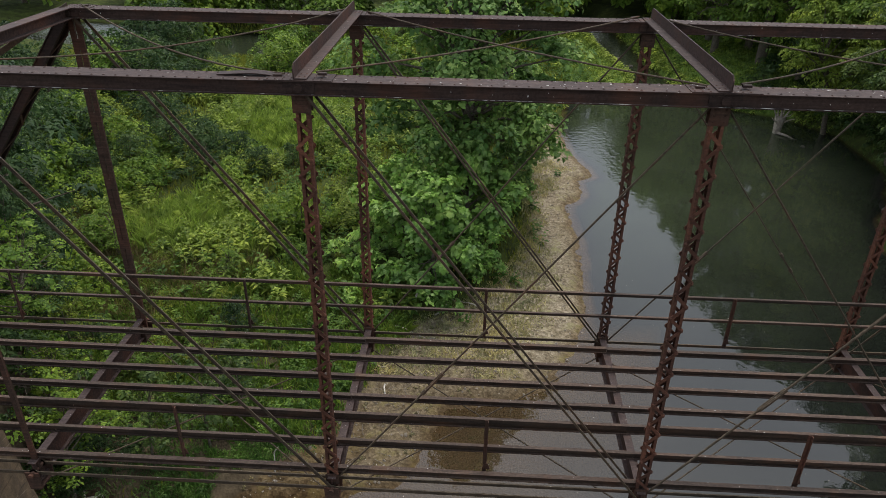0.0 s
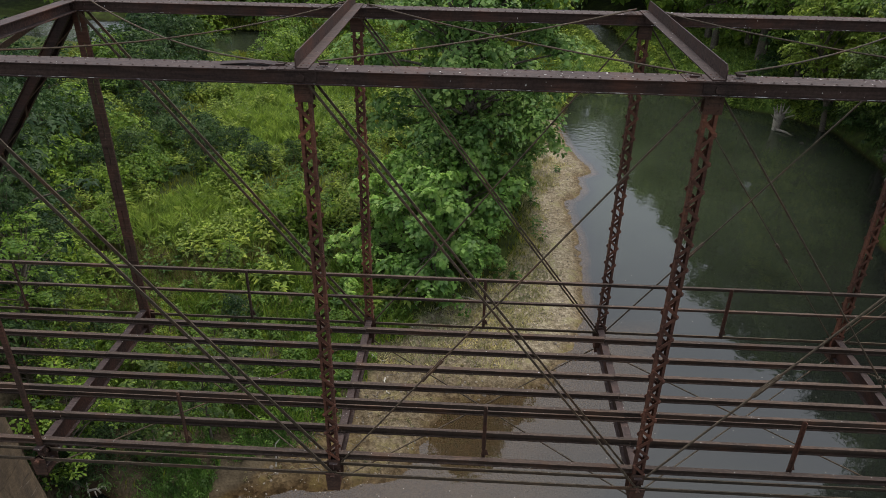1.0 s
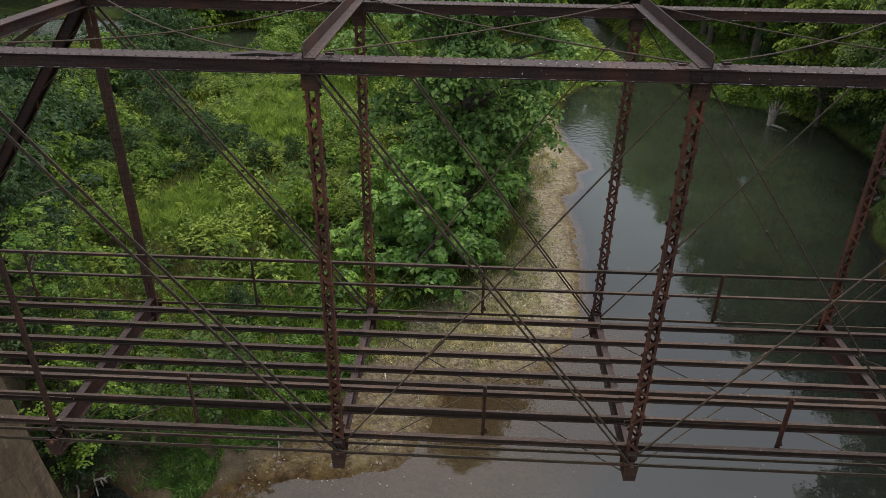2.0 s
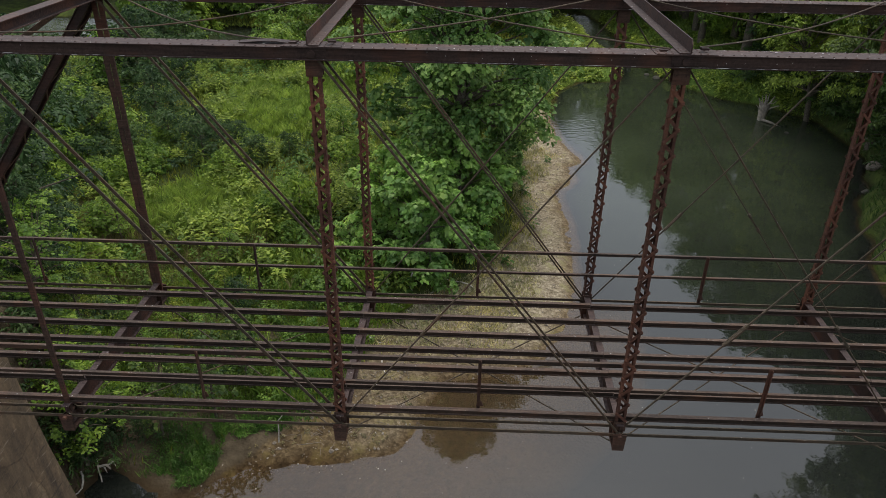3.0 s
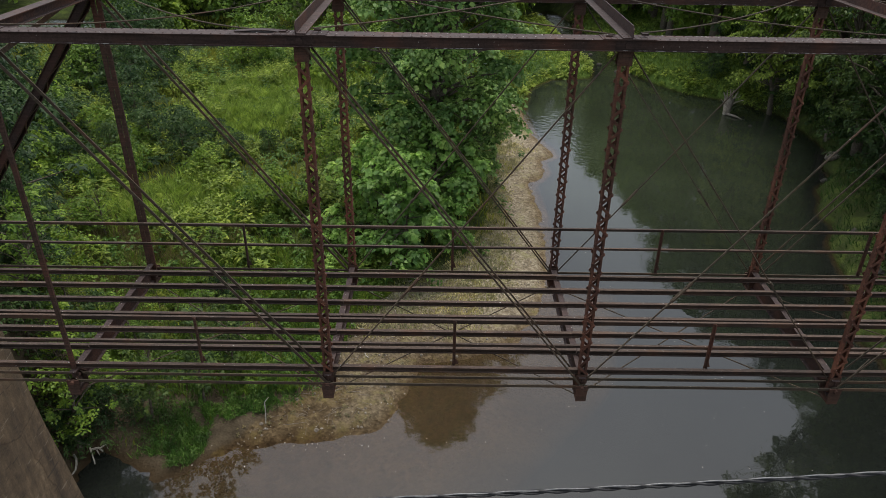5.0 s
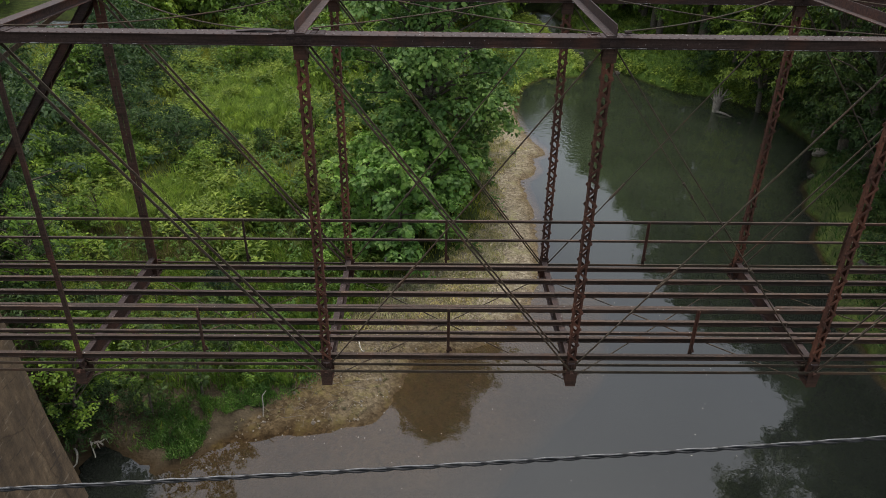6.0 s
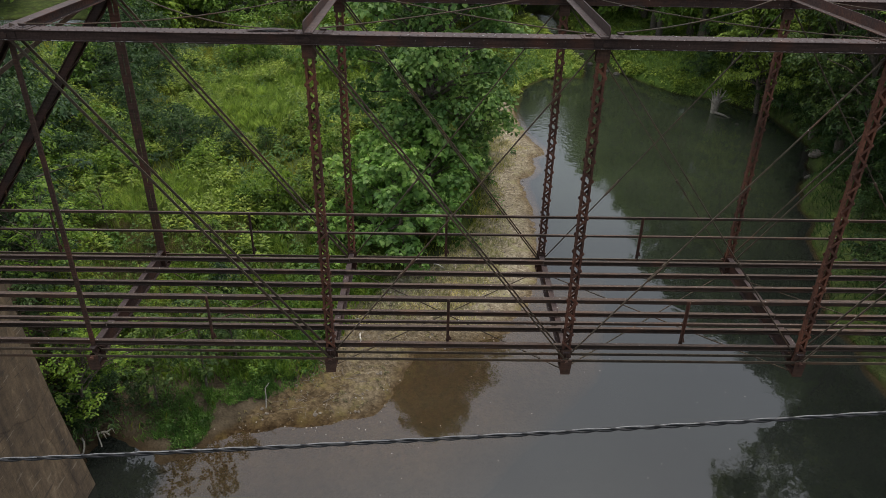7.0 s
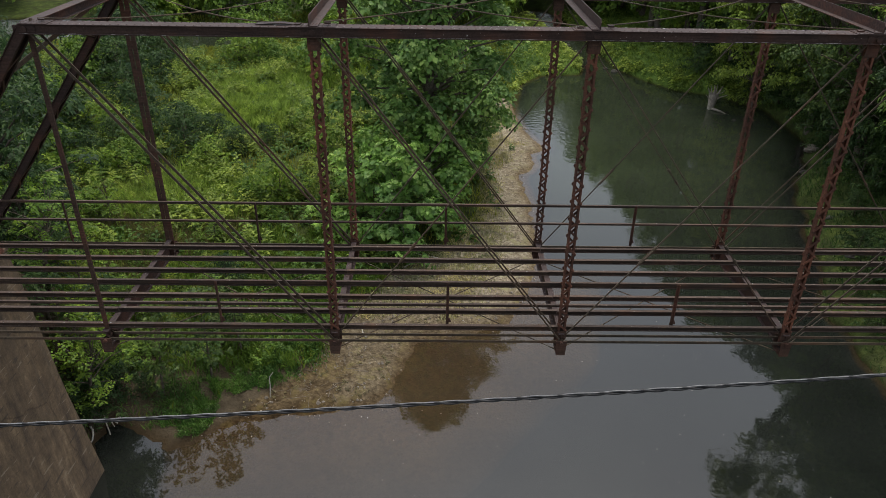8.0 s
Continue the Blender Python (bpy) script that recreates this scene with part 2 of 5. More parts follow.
# water: mirror-like surface over a murky body, clear only at the shallow edge
M_WATER, nodes, links, bsdf = shader("creek_water")
nodes.remove(bsdf)
geo = nodes.new("ShaderNodeNewGeometry")
P = geo.outputs["Position"]
att = nodes.new("ShaderNodeAttribute")
att.attribute_name = "depth"
murk_n = noise_node(nodes, links, 0.25, 4, 0.6, P)
murk = ramp(nodes, links, att.outputs["Fac"], [(0.0, (0.088, 0.062, 0.034)), (0.25, (0.041, 0.031, 0.0185)), (0.5, (0.015, 0.0165, 0.0142)), (1.0, (0.011, 0.013, 0.0105))]).outputs[0]
# upstream body colour made greener and paler, painting in the tree reflections there
reflect_green = nodes.new("ShaderNodeAttribute")
reflect_green.attribute_name = "reflect_green"
murk = mix(nodes, links, reflect_green.outputs["Fac"], murk, (0.026, 0.033, 0.019))
murk = mix(nodes, links, 1.0, murk, ramp(nodes, links, murk_n.outputs[0], [(0.3, (0.8, 0.8, 0.8)), (0.7, (1.2, 1.2, 1.2))]).outputs[0], "MULTIPLY")
dif = nodes.new("ShaderNodeBsdfDiffuse")
links.new(murk, dif.inputs["Color"])
clear = nodes.new("ShaderNodeBsdfTransparent")
clear.inputs["Color"].default_value = (0.8, 0.68, 0.5, 1)
thick = ramp(nodes, links, att.outputs["Fac"], [(0.02, (0.4, 0.4, 0.4)), (0.5, (1, 1, 1))]).outputs[0]
body = nodes.new("ShaderNodeMixShader")
links.new(thick, body.inputs[0])
links.new(clear.outputs[0], body.inputs[1])
links.new(dif.outputs[0], body.inputs[2])
gl = nodes.new("ShaderNodeBsdfGlossy")
gl.inputs["Roughness"].default_value = 0.02
rip = noise_node(nodes, links, 2.2, 3, 0.5, P)
bmp = nodes.new("ShaderNodeBump")
bmp.inputs["Strength"].default_value, bmp.inputs["Distance"].default_value = 0.07, 0.05
riffle_glint = nodes.new("ShaderNodeAttribute")
riffle_glint.attribute_name = "riffle_glint"
chop = nodes.new("ShaderNodeMath")
chop.operation = "MULTIPLY_ADD"
links.new(rip.outputs[0], chop.inputs[0])
links.new(riffle_glint.outputs["Fac"], chop.inputs[1])
links.new(rip.outputs[0], chop.inputs[2])
links.new(chop.outputs[0], bmp.inputs["Height"])
links.new(bmp.outputs[0], gl.inputs["Normal"])
fres = nodes.new("ShaderNodeFresnel")
fres.inputs["IOR"].default_value = 1.58
links.new(bmp.outputs[0], fres.inputs["Normal"])
surf = nodes.new("ShaderNodeMixShader")
links.new(fres.outputs[0], surf.inputs[0])
links.new(body.outputs[0], surf.inputs[1])
links.new(gl.outputs[0], surf.inputs[2])
links.new(surf.outputs[0], nodes["Material Output"].inputs["Surface"])

# stained concrete of the abutment
M_CONC, nodes, links, bsdf = shader("stained_concrete")
geo = nodes.new("ShaderNodeNewGeometry")
P = geo.outputs["Position"]
stretch = nodes.new("ShaderNodeMapping")
stretch.inputs["Rotation"].default_value = (radians(-40), 0, 0)
stretch.inputs["Scale"].default_value = (1, 2.4, 0.4)
links.new(P, stretch.inputs["Vector"])
streak = noise_node(nodes, links, 0.75, 10, 0.66, stretch.outputs[0])
grit = noise_node(nodes, links, 18, 6, 0.7, P)
a = ramp(nodes, links, streak.outputs[0], [(0.32, (0.055, 0.039, 0.027)), (0.47, (0.11, 0.077, 0.047)), (0.58, (0.15, 0.104, 0.062)), (0.72, (0.245, 0.18, 0.112))]).outputs[0]
b = ramp(nodes, links, grit.outputs[0], [(0.3, (0.75, 0.75, 0.75)), (0.7, (1.15, 1.15, 1.15))]).outputs[0]
crack = nodes.new("ShaderNodeTexVoronoi")
crack.feature = "DISTANCE_TO_EDGE"
crack.inputs["Scale"].default_value = 0.24
warp = mix(nodes, links, 0.25, P, noise_node(nodes, links, 1.4, 5, 0.6, P).outputs["Color"])
links.new(warp, crack.inputs["Vector"])
line = ramp(nodes, links, crack.outputs["Distance"], [(0.0, (0.6, 0.56, 0.52)), (0.006, (1, 1, 1))]).outputs[0]
blot = ramp(nodes, links, noise_node(nodes, links, 2.6, 7, 0.75, P).outputs[0], [(0.35, (0.66, 0.65, 0.64)), (0.62, (1.17, 1.15, 1.1))]).outputs[0]
conc = mix(nodes, links, 1.0, mix(nodes, links, 1.0, a, b, "MULTIPLY"), blot, "MULTIPLY")
along = nodes.new("ShaderNodeMapping")
along.inputs["Rotation"].default_value = (radians(-38), 0, 0)
along.inputs["Scale"].default_value = (1, 0.9, 7)
links.new(P, along.inputs["Vector"])
gouge = noise_node(nodes, links, 1.1, 3, 0.5, along.outputs[0])
conc = mix(nodes, links, ramp(nodes, links, gouge.outputs[0], [(0.64, (0, 0, 0)), (0.67, (0.75, 0.75, 0.75))]).outputs[0], conc, (0.05, 0.036, 0.025))
conc = mix(nodes, links, ramp(nodes, links, gouge.outputs[0], [(0.325, (0.5, 0.5, 0.5)), (0.35, (0, 0, 0))]).outputs[0], conc, (0.27, 0.22, 0.16))
links.new(mix(nodes, links, 1.0, conc, line, "MULTIPLY"), bsdf.inputs["Base Color"])
bsdf.inputs["Roughness"].default_value = 0.9
bump(nodes, links, noise_node(nodes, links, 2.4, 9, 0.7, stretch.outputs[0]).outputs[0], 0.55, 0.05, bsdf)

M_CABLE = speckled("bare_aluminium_strand", (0.13, 0.13, 0.13), (0.2, 0.2, 0.2), (0.3, 0.3, 0.3), 30, 0.45, 0.004)
M_SHEATH = speckled("black_cable_sheath", (0.016, 0.016, 0.017), (0.028, 0.028, 0.029), (0.06, 0.06, 0.06), 30, 0.42, 0.002)


# ---- mesh helpers ----
def link(name, me, mat, parent=None, label=""):
    me.materials.append(mat)
    ob = new(name, me)
    if parent is not None:
        ob.parent = parent
    return tagged(ob, label) if label else ob


def part(name, bm, mat, parent=None, label=""):
    me = bpy.data.meshes.new(name)
    bmesh.ops.recalc_face_normals(bm, faces=bm.faces)
    bm.normal_update()
    # upward faces take the paler copy that carries the light from above
    toplit = M_TOPLIT.get(mat.name)
    if toplit is not None:
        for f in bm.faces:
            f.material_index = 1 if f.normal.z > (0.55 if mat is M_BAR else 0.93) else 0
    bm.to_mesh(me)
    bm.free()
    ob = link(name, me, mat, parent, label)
    if toplit is not None:
        me.materials.append(toplit)
    return ob


def grid_mesh(name, V, F):
    """A mesh from arrays of vertices and of faces with one number of corners."""
    V, F = np.asarray(V, dtype=np.float32), np.asarray(F, dtype=np.int32)
    me = bpy.data.meshes.new(name)
    k = F.shape[1]
    me.vertices.add(len(V))
    me.vertices.foreach_set("co", V.ravel())
    me.loops.add(F.size)
    me.loops.foreach_set("vertex_index", F.ravel())
    me.polygons.add(len(F))
    me.polygons.foreach_set("loop_start", np.arange(len(F), dtype=np.int32) * k)
    me.update(calc_edges=True)
    me.validate()
    return me


def axes(p, q, up=(0, 0, 1)):
    p, q = Vector(p), Vector(q)
    d = (q - p).normalized()
    side = d.cross(Vector(up))
    if side.length < 1e-4:
        side = d.cross(Vector((0, 1, 0)))
    side.normalize()
    return p, q, d, side, side.cross(d)


def prism(bm, p, q, profile, up=(0, 0, 1)):
    """Sweeps a closed profile of (side, up) offsets from p to q."""
    p, q, d, s, u = axes(p, q, up)
    rings = [[bm.verts.new(c + s * a + u * b) for a, b in profile] for c in (p, q)]
    n = len(profile)
    for i in range(n):
        bm.faces.new((rings[0][i], rings[0][(i + 1) % n], rings[1][(i + 1) % n], rings[1][i]))
    bm.faces.new(rings[0][::-1])
    bm.faces.new(rings[1])


def bar(bm, p, q, w, h, up=(0, 0, 1), ds=0.0, du=0.0):
    prism(bm, p, q, [(ds - w / 2, du - h / 2), (ds + w / 2, du - h / 2), (ds + w / 2, du + h / 2), (ds - w / 2, du + h / 2)], up)


def rod(bm, p, q, r, n=8):
    prism(bm, p, q, [(r * math.cos(2 * math.pi * i / n), r * math.sin(2 * math.pi * i / n)) for i in range(n)])


def i_beam(bm, p, q, h, w, tf=0.014, tw=0.01):
    """An I section, h high and w wide, its middle on the line p to q."""
    a, b, c = w / 2, h / 2, tw / 2
    prism(bm, p, q, [(-a, -b), (a, -b), (a, -b + tf), (c, -b + tf), (c, b - tf), (a, b - tf), (a, b), (-a, b), (-a, b - tf), (-c, b - tf), (-c, -b + tf), (-a, -b + tf)])


def plate(bm, outline, y0, y1):
    """A flat plate in the x-z plane, between y0 and y1."""
    a = [bm.verts.new((x, y0, z)) for x, z in outline]
    b = [bm.verts.new((x, y1, z)) for x, z in outline]
    n = len(a)
    for i in range(n):
        bm.faces.new((a[i], a[(i + 1) % n], b[(i + 1) % n], b[i]))
    bm.faces.new(a[::-1])
    bm.faces.new(b)


def rivet(bm, at, normal, r=0.017):
    n = Vector(normal)
    s = n.orthogonal().normalized() * r
    t = n.cross(s)
    at = Vector(at)
    low = [bm.verts.new(at + s * math.cos(k * math.pi / 3) + t * math.sin(k * math.pi / 3)) for k in range(6)]
    top = bm.verts.new(at + n * r * 0.7)
    for k in range(6):
        bm.faces.new((low[k], low[(k + 1) % 6], top))


# ---- the lie of the land ----
WATER_Z = 0.4
RIVER = np.array([(-12.4, -200), (-12.4, 17.2), (-10.6, 16.3), (-9.6, 15.6), (-8.8, 16.0), (-8.1, 16.8), (-5.7, 17.5), (-3.6, 17.7), (-1.9, 18.4), (-1.0, 20.2), (-0.4, 22.5), (1.6, 22.9),
                  (4.0, 24.0), (5.3, 26.8), (6.1, 30.0), (6.5, 34.6), (6.7, 37.4), (6.5, 41.0), (6.5, 42.6), (7.2, 43.3), (7.8, 44.5), (7.7, 46.7), (8.9, 47.7), (8.7, 49.0), (7.9, 51.7), (7.6, 53.7), (7.4, 58.4), (7.8, 61),
                  (9.0, 66), (11.5, 69.3), (15.6, 69.8), (16.6, 74), (15.5, 84), (14.5, 97), (14, 104), (17, 105), (18.5, 98), (19.3, 84), (20.2, 72),
                  (22.0, 67.6), (24.0, 64.5), (27.8, 62.4), (30.4, 58), (30.6, 50), (26.9, 43.0), (22.9, 33.4), (20.6, 26), (19.6, 20.0), (20.5, 10), (21, -200)])
POOL = np.array([(-38, 80), (-30, 77), (-24, 79), (-22, 84), (-26, 90), (-36, 92), (-60, 95), (-60, 88)])
BAR = np.array([(-8.6, 15.0), (-7.9, 17.0), (-6.4, 18.8), (-4.6, 20.6), (-3.6, 23.4), (-1.8, 27.6), (0.8, 30.2), (3.0, 36), (3.8, 42), (3.8, 48), (3.4, 56), (8.2, 57), (9, 50), (8.8, 42), (7, 30), (5.5, 22), (0, 15)])

SHINGLE = np.array([(-8.6, 15.0), (-7.9, 17.0), (-6.4, 18.8), (-4.6, 20.6), (-3.6, 23.4), (-1.8, 27.6), (0.8, 30.2), (3.0, 36), (3.4, 42), (3.6, 48), (3.6, 56), (5.0, 62), (9.5, 60), (13, 52), (12, 42), (10, 30), (9, 20), (0, 12)])


def signed(poly, X, Y):
    """Distance to a closed outline, negative inside it."""
    best = np.full(X.shape, 1e9)
    inside = np.zeros(X.shape, dtype=bool)
    n = len(poly)
    for i in range(n):
        (ax, ay), (bx, by) = poly[i], poly[(i + 1) % n]
        dx, dy = bx - ax, by - ay
        t = np.clip(((X - ax) * dx + (Y - ay) * dy) / (dx * dx + dy * dy), 0, 1)
        best = np.minimum(best, np.hypot(X - ax - t * dx, Y - ay - t * dy))
        cross = (ay > Y) != (by > Y)
        with np.errstate(divide="ignore", invalid="ignore"):
            inside ^= cross & (X < ax + (Y - ay) * dx / (dy if dy else 1e-9))
    return np.where(inside, -best, best)


def waves(X, Y, seed, size):
    r = np.random.RandomState(seed)
    out = np.zeros(X.shape)
    for k in range(14):
        a, f, ph = r.uniform(0, 6.28), 6.28 / (size * r.uniform(0.4, 1.8)), r.uniform(0, 6.28)
        out += np.sin((X * math.cos(a) + Y * math.sin(a)) * f + ph)
    return out / 5.3


def smooth(e0, e1, v):
    t = np.clip((v - e0) / (e1 - e0), 0, 1)
    return t * t * (3 - 2 * t)


def land(X, Y):
    """Height of the ground and how gravelly it is."""
    X, Y = np.asarray(X, dtype=float), np.asarray(Y, dtype=float)
    d = np.minimum(signed(RIVER, X, Y), signed(POOL, X, Y)) + 0.06 * waves(X, Y, 3, 2.5) * smooth(60, 20, Y) + 0.4 * waves(X, Y, 67, 5) * smooth(15, 19, X) * smooth(60, 45, Y)
    bar_d = signed(BAR, X, Y)
    gravel = smooth(0.8, -0.8 - 1.4 * smooth(27, 33, Y), signed(SHINGLE, X, Y))
    right = smooth(12, 18, X)
    slope = 0.10 + 0.45 * right
    near_bar = smooth(9, 2, bar_d)
    under = np.where(d < 0, np.maximum(d * (1.6 - 1.53 * near_bar) , -2.2), 0)
    under = under - 0.07 * smooth(0.0, -0.5, d)
    bank = np.clip(d, 0, 400)
    up = (1 - np.exp(-bank / 9)) * (1.5 + 1.6 * right) * (1 - 0.72 * gravel) + smooth(0, 0.7, bank) * (0.13 + 0.5 * right)
    up += 0.012 * bank * (1 - gravel)
    up += smooth(70, 160, np.hypot(X, Y - 40)) * 3
    z = WATER_Z + under + np.where(d > 0, up, 0)
    z += np.where(d > 0.3, 1, 0.15) * waves(X, Y, 5, 9) * 0.10 * (1 - 0.8 * gravel)
    # approach embankments at both ends of the bridge
    for side, edge in ((-1, -13.2), (1, 25.0)):
        run = (edge - X) if side < 0 else (X - edge)
        keep = smooth(0.0, 1.2, run)
        fall = np.maximum(np.abs(Y - 11.23) - 3.0, 0)
        z = np.maximum(z, np.where(keep > 0, keep * (10.2 - fall * 0.95), -9))
    return z, gravel, d


def spread(lo, hi, step, reach, grow=1.28):
    mid = np.arange(lo, hi + step / 2, step)
    out, s = [], step
    v = 0.0
    while v < reach:
        s *= grow
        v += s
        out.append(v)
    out = np.array(out)
    return np.concatenate([lo - out[::-1], mid, hi + out])


def sheet(xs, ys):
    X, Y = np.meshgrid(xs, ys)
    nx, ny = len(xs), len(ys)
    i = np.arange(nx * ny).reshape(ny, nx)
    F = np.stack([i[:-1, :-1], i[:-1, 1:], i[1:, 1:], i[1:, :-1]], -1).reshape(-1, 4)
    return X, Y, F


X, Y, F = sheet(spread(-34, 36, 0.4, 3000), spread(8, 78, 0.4, 3000))
Z, G, D = land(X, Y)
r = np.random.RandomState(2)
Z = Z + np.where(D > 0, 0.025, 0.004) * r.normal(size=Z.shape)
me = grid_mesh("ground", np.stack([X, Y, Z], -1).reshape(-1, 3), F)
me.attributes.new("gravel", "FLOAT", "POINT").data.foreach_set("value", G.ravel().astype(np.float32))
me.attributes.new("mud", "FLOAT", "POINT").data.foreach_set("value", np.maximum(0.72 * smooth(29, 23, Y + 0.3 * X), smooth(-1.2, -4.3, X + 0.6 * waves(X, Y, 31, 3)) * smooth(26, 21, Y)).ravel().astype(np.float32))
me.attributes.new("turf", "FLOAT", "POINT").data.foreach_set("value", (smooth(60, 64, Y) * smooth(6, 9, X) * smooth(33, 29, X) * smooth(100, 92, Y)).ravel().astype(np.float32))
me.polygons.foreach_set("use_smooth", np.ones(len(F), dtype=bool))
tagged(link("ground", me, M_GROUND), "river bank of brown soil, weeds and a pale gravel bar", "ground", kind="structure")

X, Y, F = sheet(spread(-14, 32, 0.5, 260), spread(-6, 100, 0.5, 260))
Z, G, D = land(X, Y)
DEPTH_SHADE = np.minimum(np.clip((WATER_Z - Z) / 1.1, 0, 1), 0.14 + 0.86 * smooth(-1.5, 6.0, signed(BAR, X, Y) + 0.8 * waves(X, Y, 49, 6)))
# set deep beside the abutment to paint in the dark tree reflection
DEPTH_SHADE = np.maximum(DEPTH_SHADE, 0.9 * smooth(-7.6, -11.4, X + 0.7 * waves(X, Y, 47, 3)))
DEPTH_SHADE = np.maximum(DEPTH_SHADE, 0.9 * smooth(26, 32, Y) * smooth(-0.15, -1.0, D))
me = grid_mesh("water", np.stack([X, Y, np.full(X.shape, WATER_Z)], -1).reshape(-1, 3), F)
me.attributes.new("depth", "FLOAT", "POINT").data.foreach_set("value", DEPTH_SHADE.ravel().astype(np.float32))
me.attributes.new("reflect_green", "FLOAT", "POINT").data.foreach_set("value", (smooth(24, 46, Y) * smooth(-0.3, -1.5, D)).ravel().astype(np.float32))
# the last patch is chop added to catch a bright sky reflection
me.attributes.new("riffle_glint", "FLOAT", "POINT").data.foreach_set("value", (90 * smooth(68, 72, Y) + 7 * smooth(4.5, 1.0, np.hypot((X - 11) * 0.9, (Y - 54) * 0.5)) + 110 * smooth(2.2, 0.6, np.hypot(X - 28.0, (Y - 50.6) * 0.8))).ravel().astype(np.float32))
tagged(link("water", me, M_WATER), "calm murky green creek, brown in the shallows, mirroring trees", "water", kind="structure")


def height_at(x, y):
    return float(land(np.array([x]), np.array([y]))[0][0])


# ---- the bridge ----
NEAR, FAR = 9.1, 13.41
PANEL = 5.18
NODE = [-7.05 + PANEL * i for i in range(6)]
# one panel point of the upper chord has moved a little towards mid-span
TNODE = [NODE[0], NODE[1], NODE[2], NODE[3], NODE[4] - 0.13, NODE[5]]
END_L, END_R = NODE[0] - PANEL, NODE[5] + PANEL
PIN_Z, TOP_Z = 10.45, 17.245
CHORD_H, CHORD_W = 0.175, 0.36

bridge = tagged(new("truss_bridge"), "rusted brown iron truss road bridge with its deck planks gone", "bridge")

# one laced post, built once and shared
def mesh_of(name, bm, mat):
    me = bpy.data.meshes.new(name)
    bmesh.ops.recalc_face_normals(bm, faces=bm.faces)
    bm.normal_update()
    bm.to_mesh(me)
    bm.free()
    me.materials.append(mat)
    return me


def channel(bm, p, q, depth, flange, t, side, up):
    """A rolled channel; its back lies at the line p to q, its flanges point along side."""
    f, d = flange * side, depth / 2
    prism(bm, p, q, [(0, -d), (f, -d), (f, -d + t), (t * side, -d + t), (t * side, d - t), (f, d - t), (f, d), (0, d)], up)


POST_LO, POST_HI = PIN_Z - 0.13, TOP_Z
CHANNELS, BATTENS = [], []
for sx in (-1, 1):
    bm = bmesh.new()
    channel(bm, (sx * 0.088, 0, POST_LO), (sx * 0.088, 0, POST_HI), 0.105, 0.042, 0.012, sx, (0, 1, 0))
    bmesh.ops.recalc_face_normals(bm, faces=bm.faces)
    CHANNELS.append(mesh_of("channel", bm, M_RUST))
for w, h in ((0.24, 0.26), (0.22, 0.22)):
    bm = bmesh.new()
    bar(bm, (0, 0, 0), (0, 0, h), w, 0.012, (0, 1, 0))
    for e in (-0.07, 0.07):
        for k in range(3):
            rivet(bm, (e, -0.006, h * (0.2 + 0.3 * k)), (0, -1, 0), 0.016)
    BATTENS.append(mesh_of("batten_plate", bm, M_BROWN))
LACES = []
for slant in (-1, 1):
    bm = bmesh.new()
    bar(bm, (-0.1, 0, -0.1 * slant), (0.1, 0, 0.1 * slant), 0.048, 0.012, (0, 1, 0))
    for e in (-1, 1):
        rivet(bm, (0.096 * e, -0.006, 0.09 * e * slant), (0, -1, 0), 0.025)
    bmesh.ops.recalc_face_normals(bm, faces=bm.faces)
    LACES.append(mesh_of("lacing_bar", bm, M_RUST))


def make_post(x, top, y):
    body = new("post", CHANNELS[0])
    tagged(body, "red-rusted post of two channels laced together")
    body.parent = bridge
    lean = math.atan2(top - x, TOP_Z - PIN_Z)
    body.matrix_basis = pose(x, y, PIN_Z, 0, math.degrees(lean), 0) @ Matrix.Translation((0, 0, -PIN_Z))
    other = new("channel", CHANNELS[1])
    other.parent = body
    n = 31
    for face in (-1, 1):
        for me, z in ((BATTENS[0], TOP_Z - 0.262), (BATTENS[1], PIN_Z + 0.03)):
            b = new("batten_plate", me)
            b.parent, b.location, b.rotation_euler = body, (0, face * 0.0605, z), (0, 0, 0 if face < 0 else math.pi)
        for k in range(n):
            lace = new("lacing_bar", LACES[k % 2])
            lace.parent = body
            lace.location = (0, face * (0.0595 + 0.004 * (k % 2)), PIN_Z + 0.36 + k * 0.2)
            lace.rotation_euler = (0, 0, 0 if face < 0 else math.pi)
    return body


def hip_hanger(x, y):
    """Bars down from the hip: one flat bar in the near truss, two with battens in the far one."""
    bm = bmesh.new()
    if y == NEAR:
        bar(bm, (x, y, PIN_Z - 0.1), (x, y, TOP_Z), 0.085, 0.05, (0, 1, 0))
        part("hip_hanger", bm, M_BROWN, bridge)
        return
    for s in (-1, 1):
        bar(bm, (x + s * 0.058, y, PIN_Z - 0.1), (x + s * 0.064, y, TOP_Z), 0.094, 0.05, (0, 1, 0))
    for k in range(9):
        z = PIN_Z + 0.6 + k * 0.7
        bar(bm, (x, y, z), (x, y, z + 0.2), 0.19, 0.062, (0, 1, 0))
    part("hip_hanger", bm, M_BROWN, bridge)


def pair(name, p, q, gap=0.1, w=0.05, t=0.022):
    """A pair of flat bars in a truss plane, one behind the other, with eye heads at the pins."""
    for s in (-1, 1):
        bm = bmesh.new()
        a, b = Vector(p) + Vector((0, s * gap, 0)), Vector(q) + Vector((0, s * gap, 0))
        bar(bm, a, b, t, w)
        for c in (a, b):
            ring = [(c.x + 0.075 * math.cos(k * math.pi / 5), c.z + 0.075 * math.sin(k * math.pi / 5)) for k in range(10)]
            plate(bm, ring, c.y - t * 0.6, c.y + t * 0.6)
        part(name, bm, M_BAR, bridge)


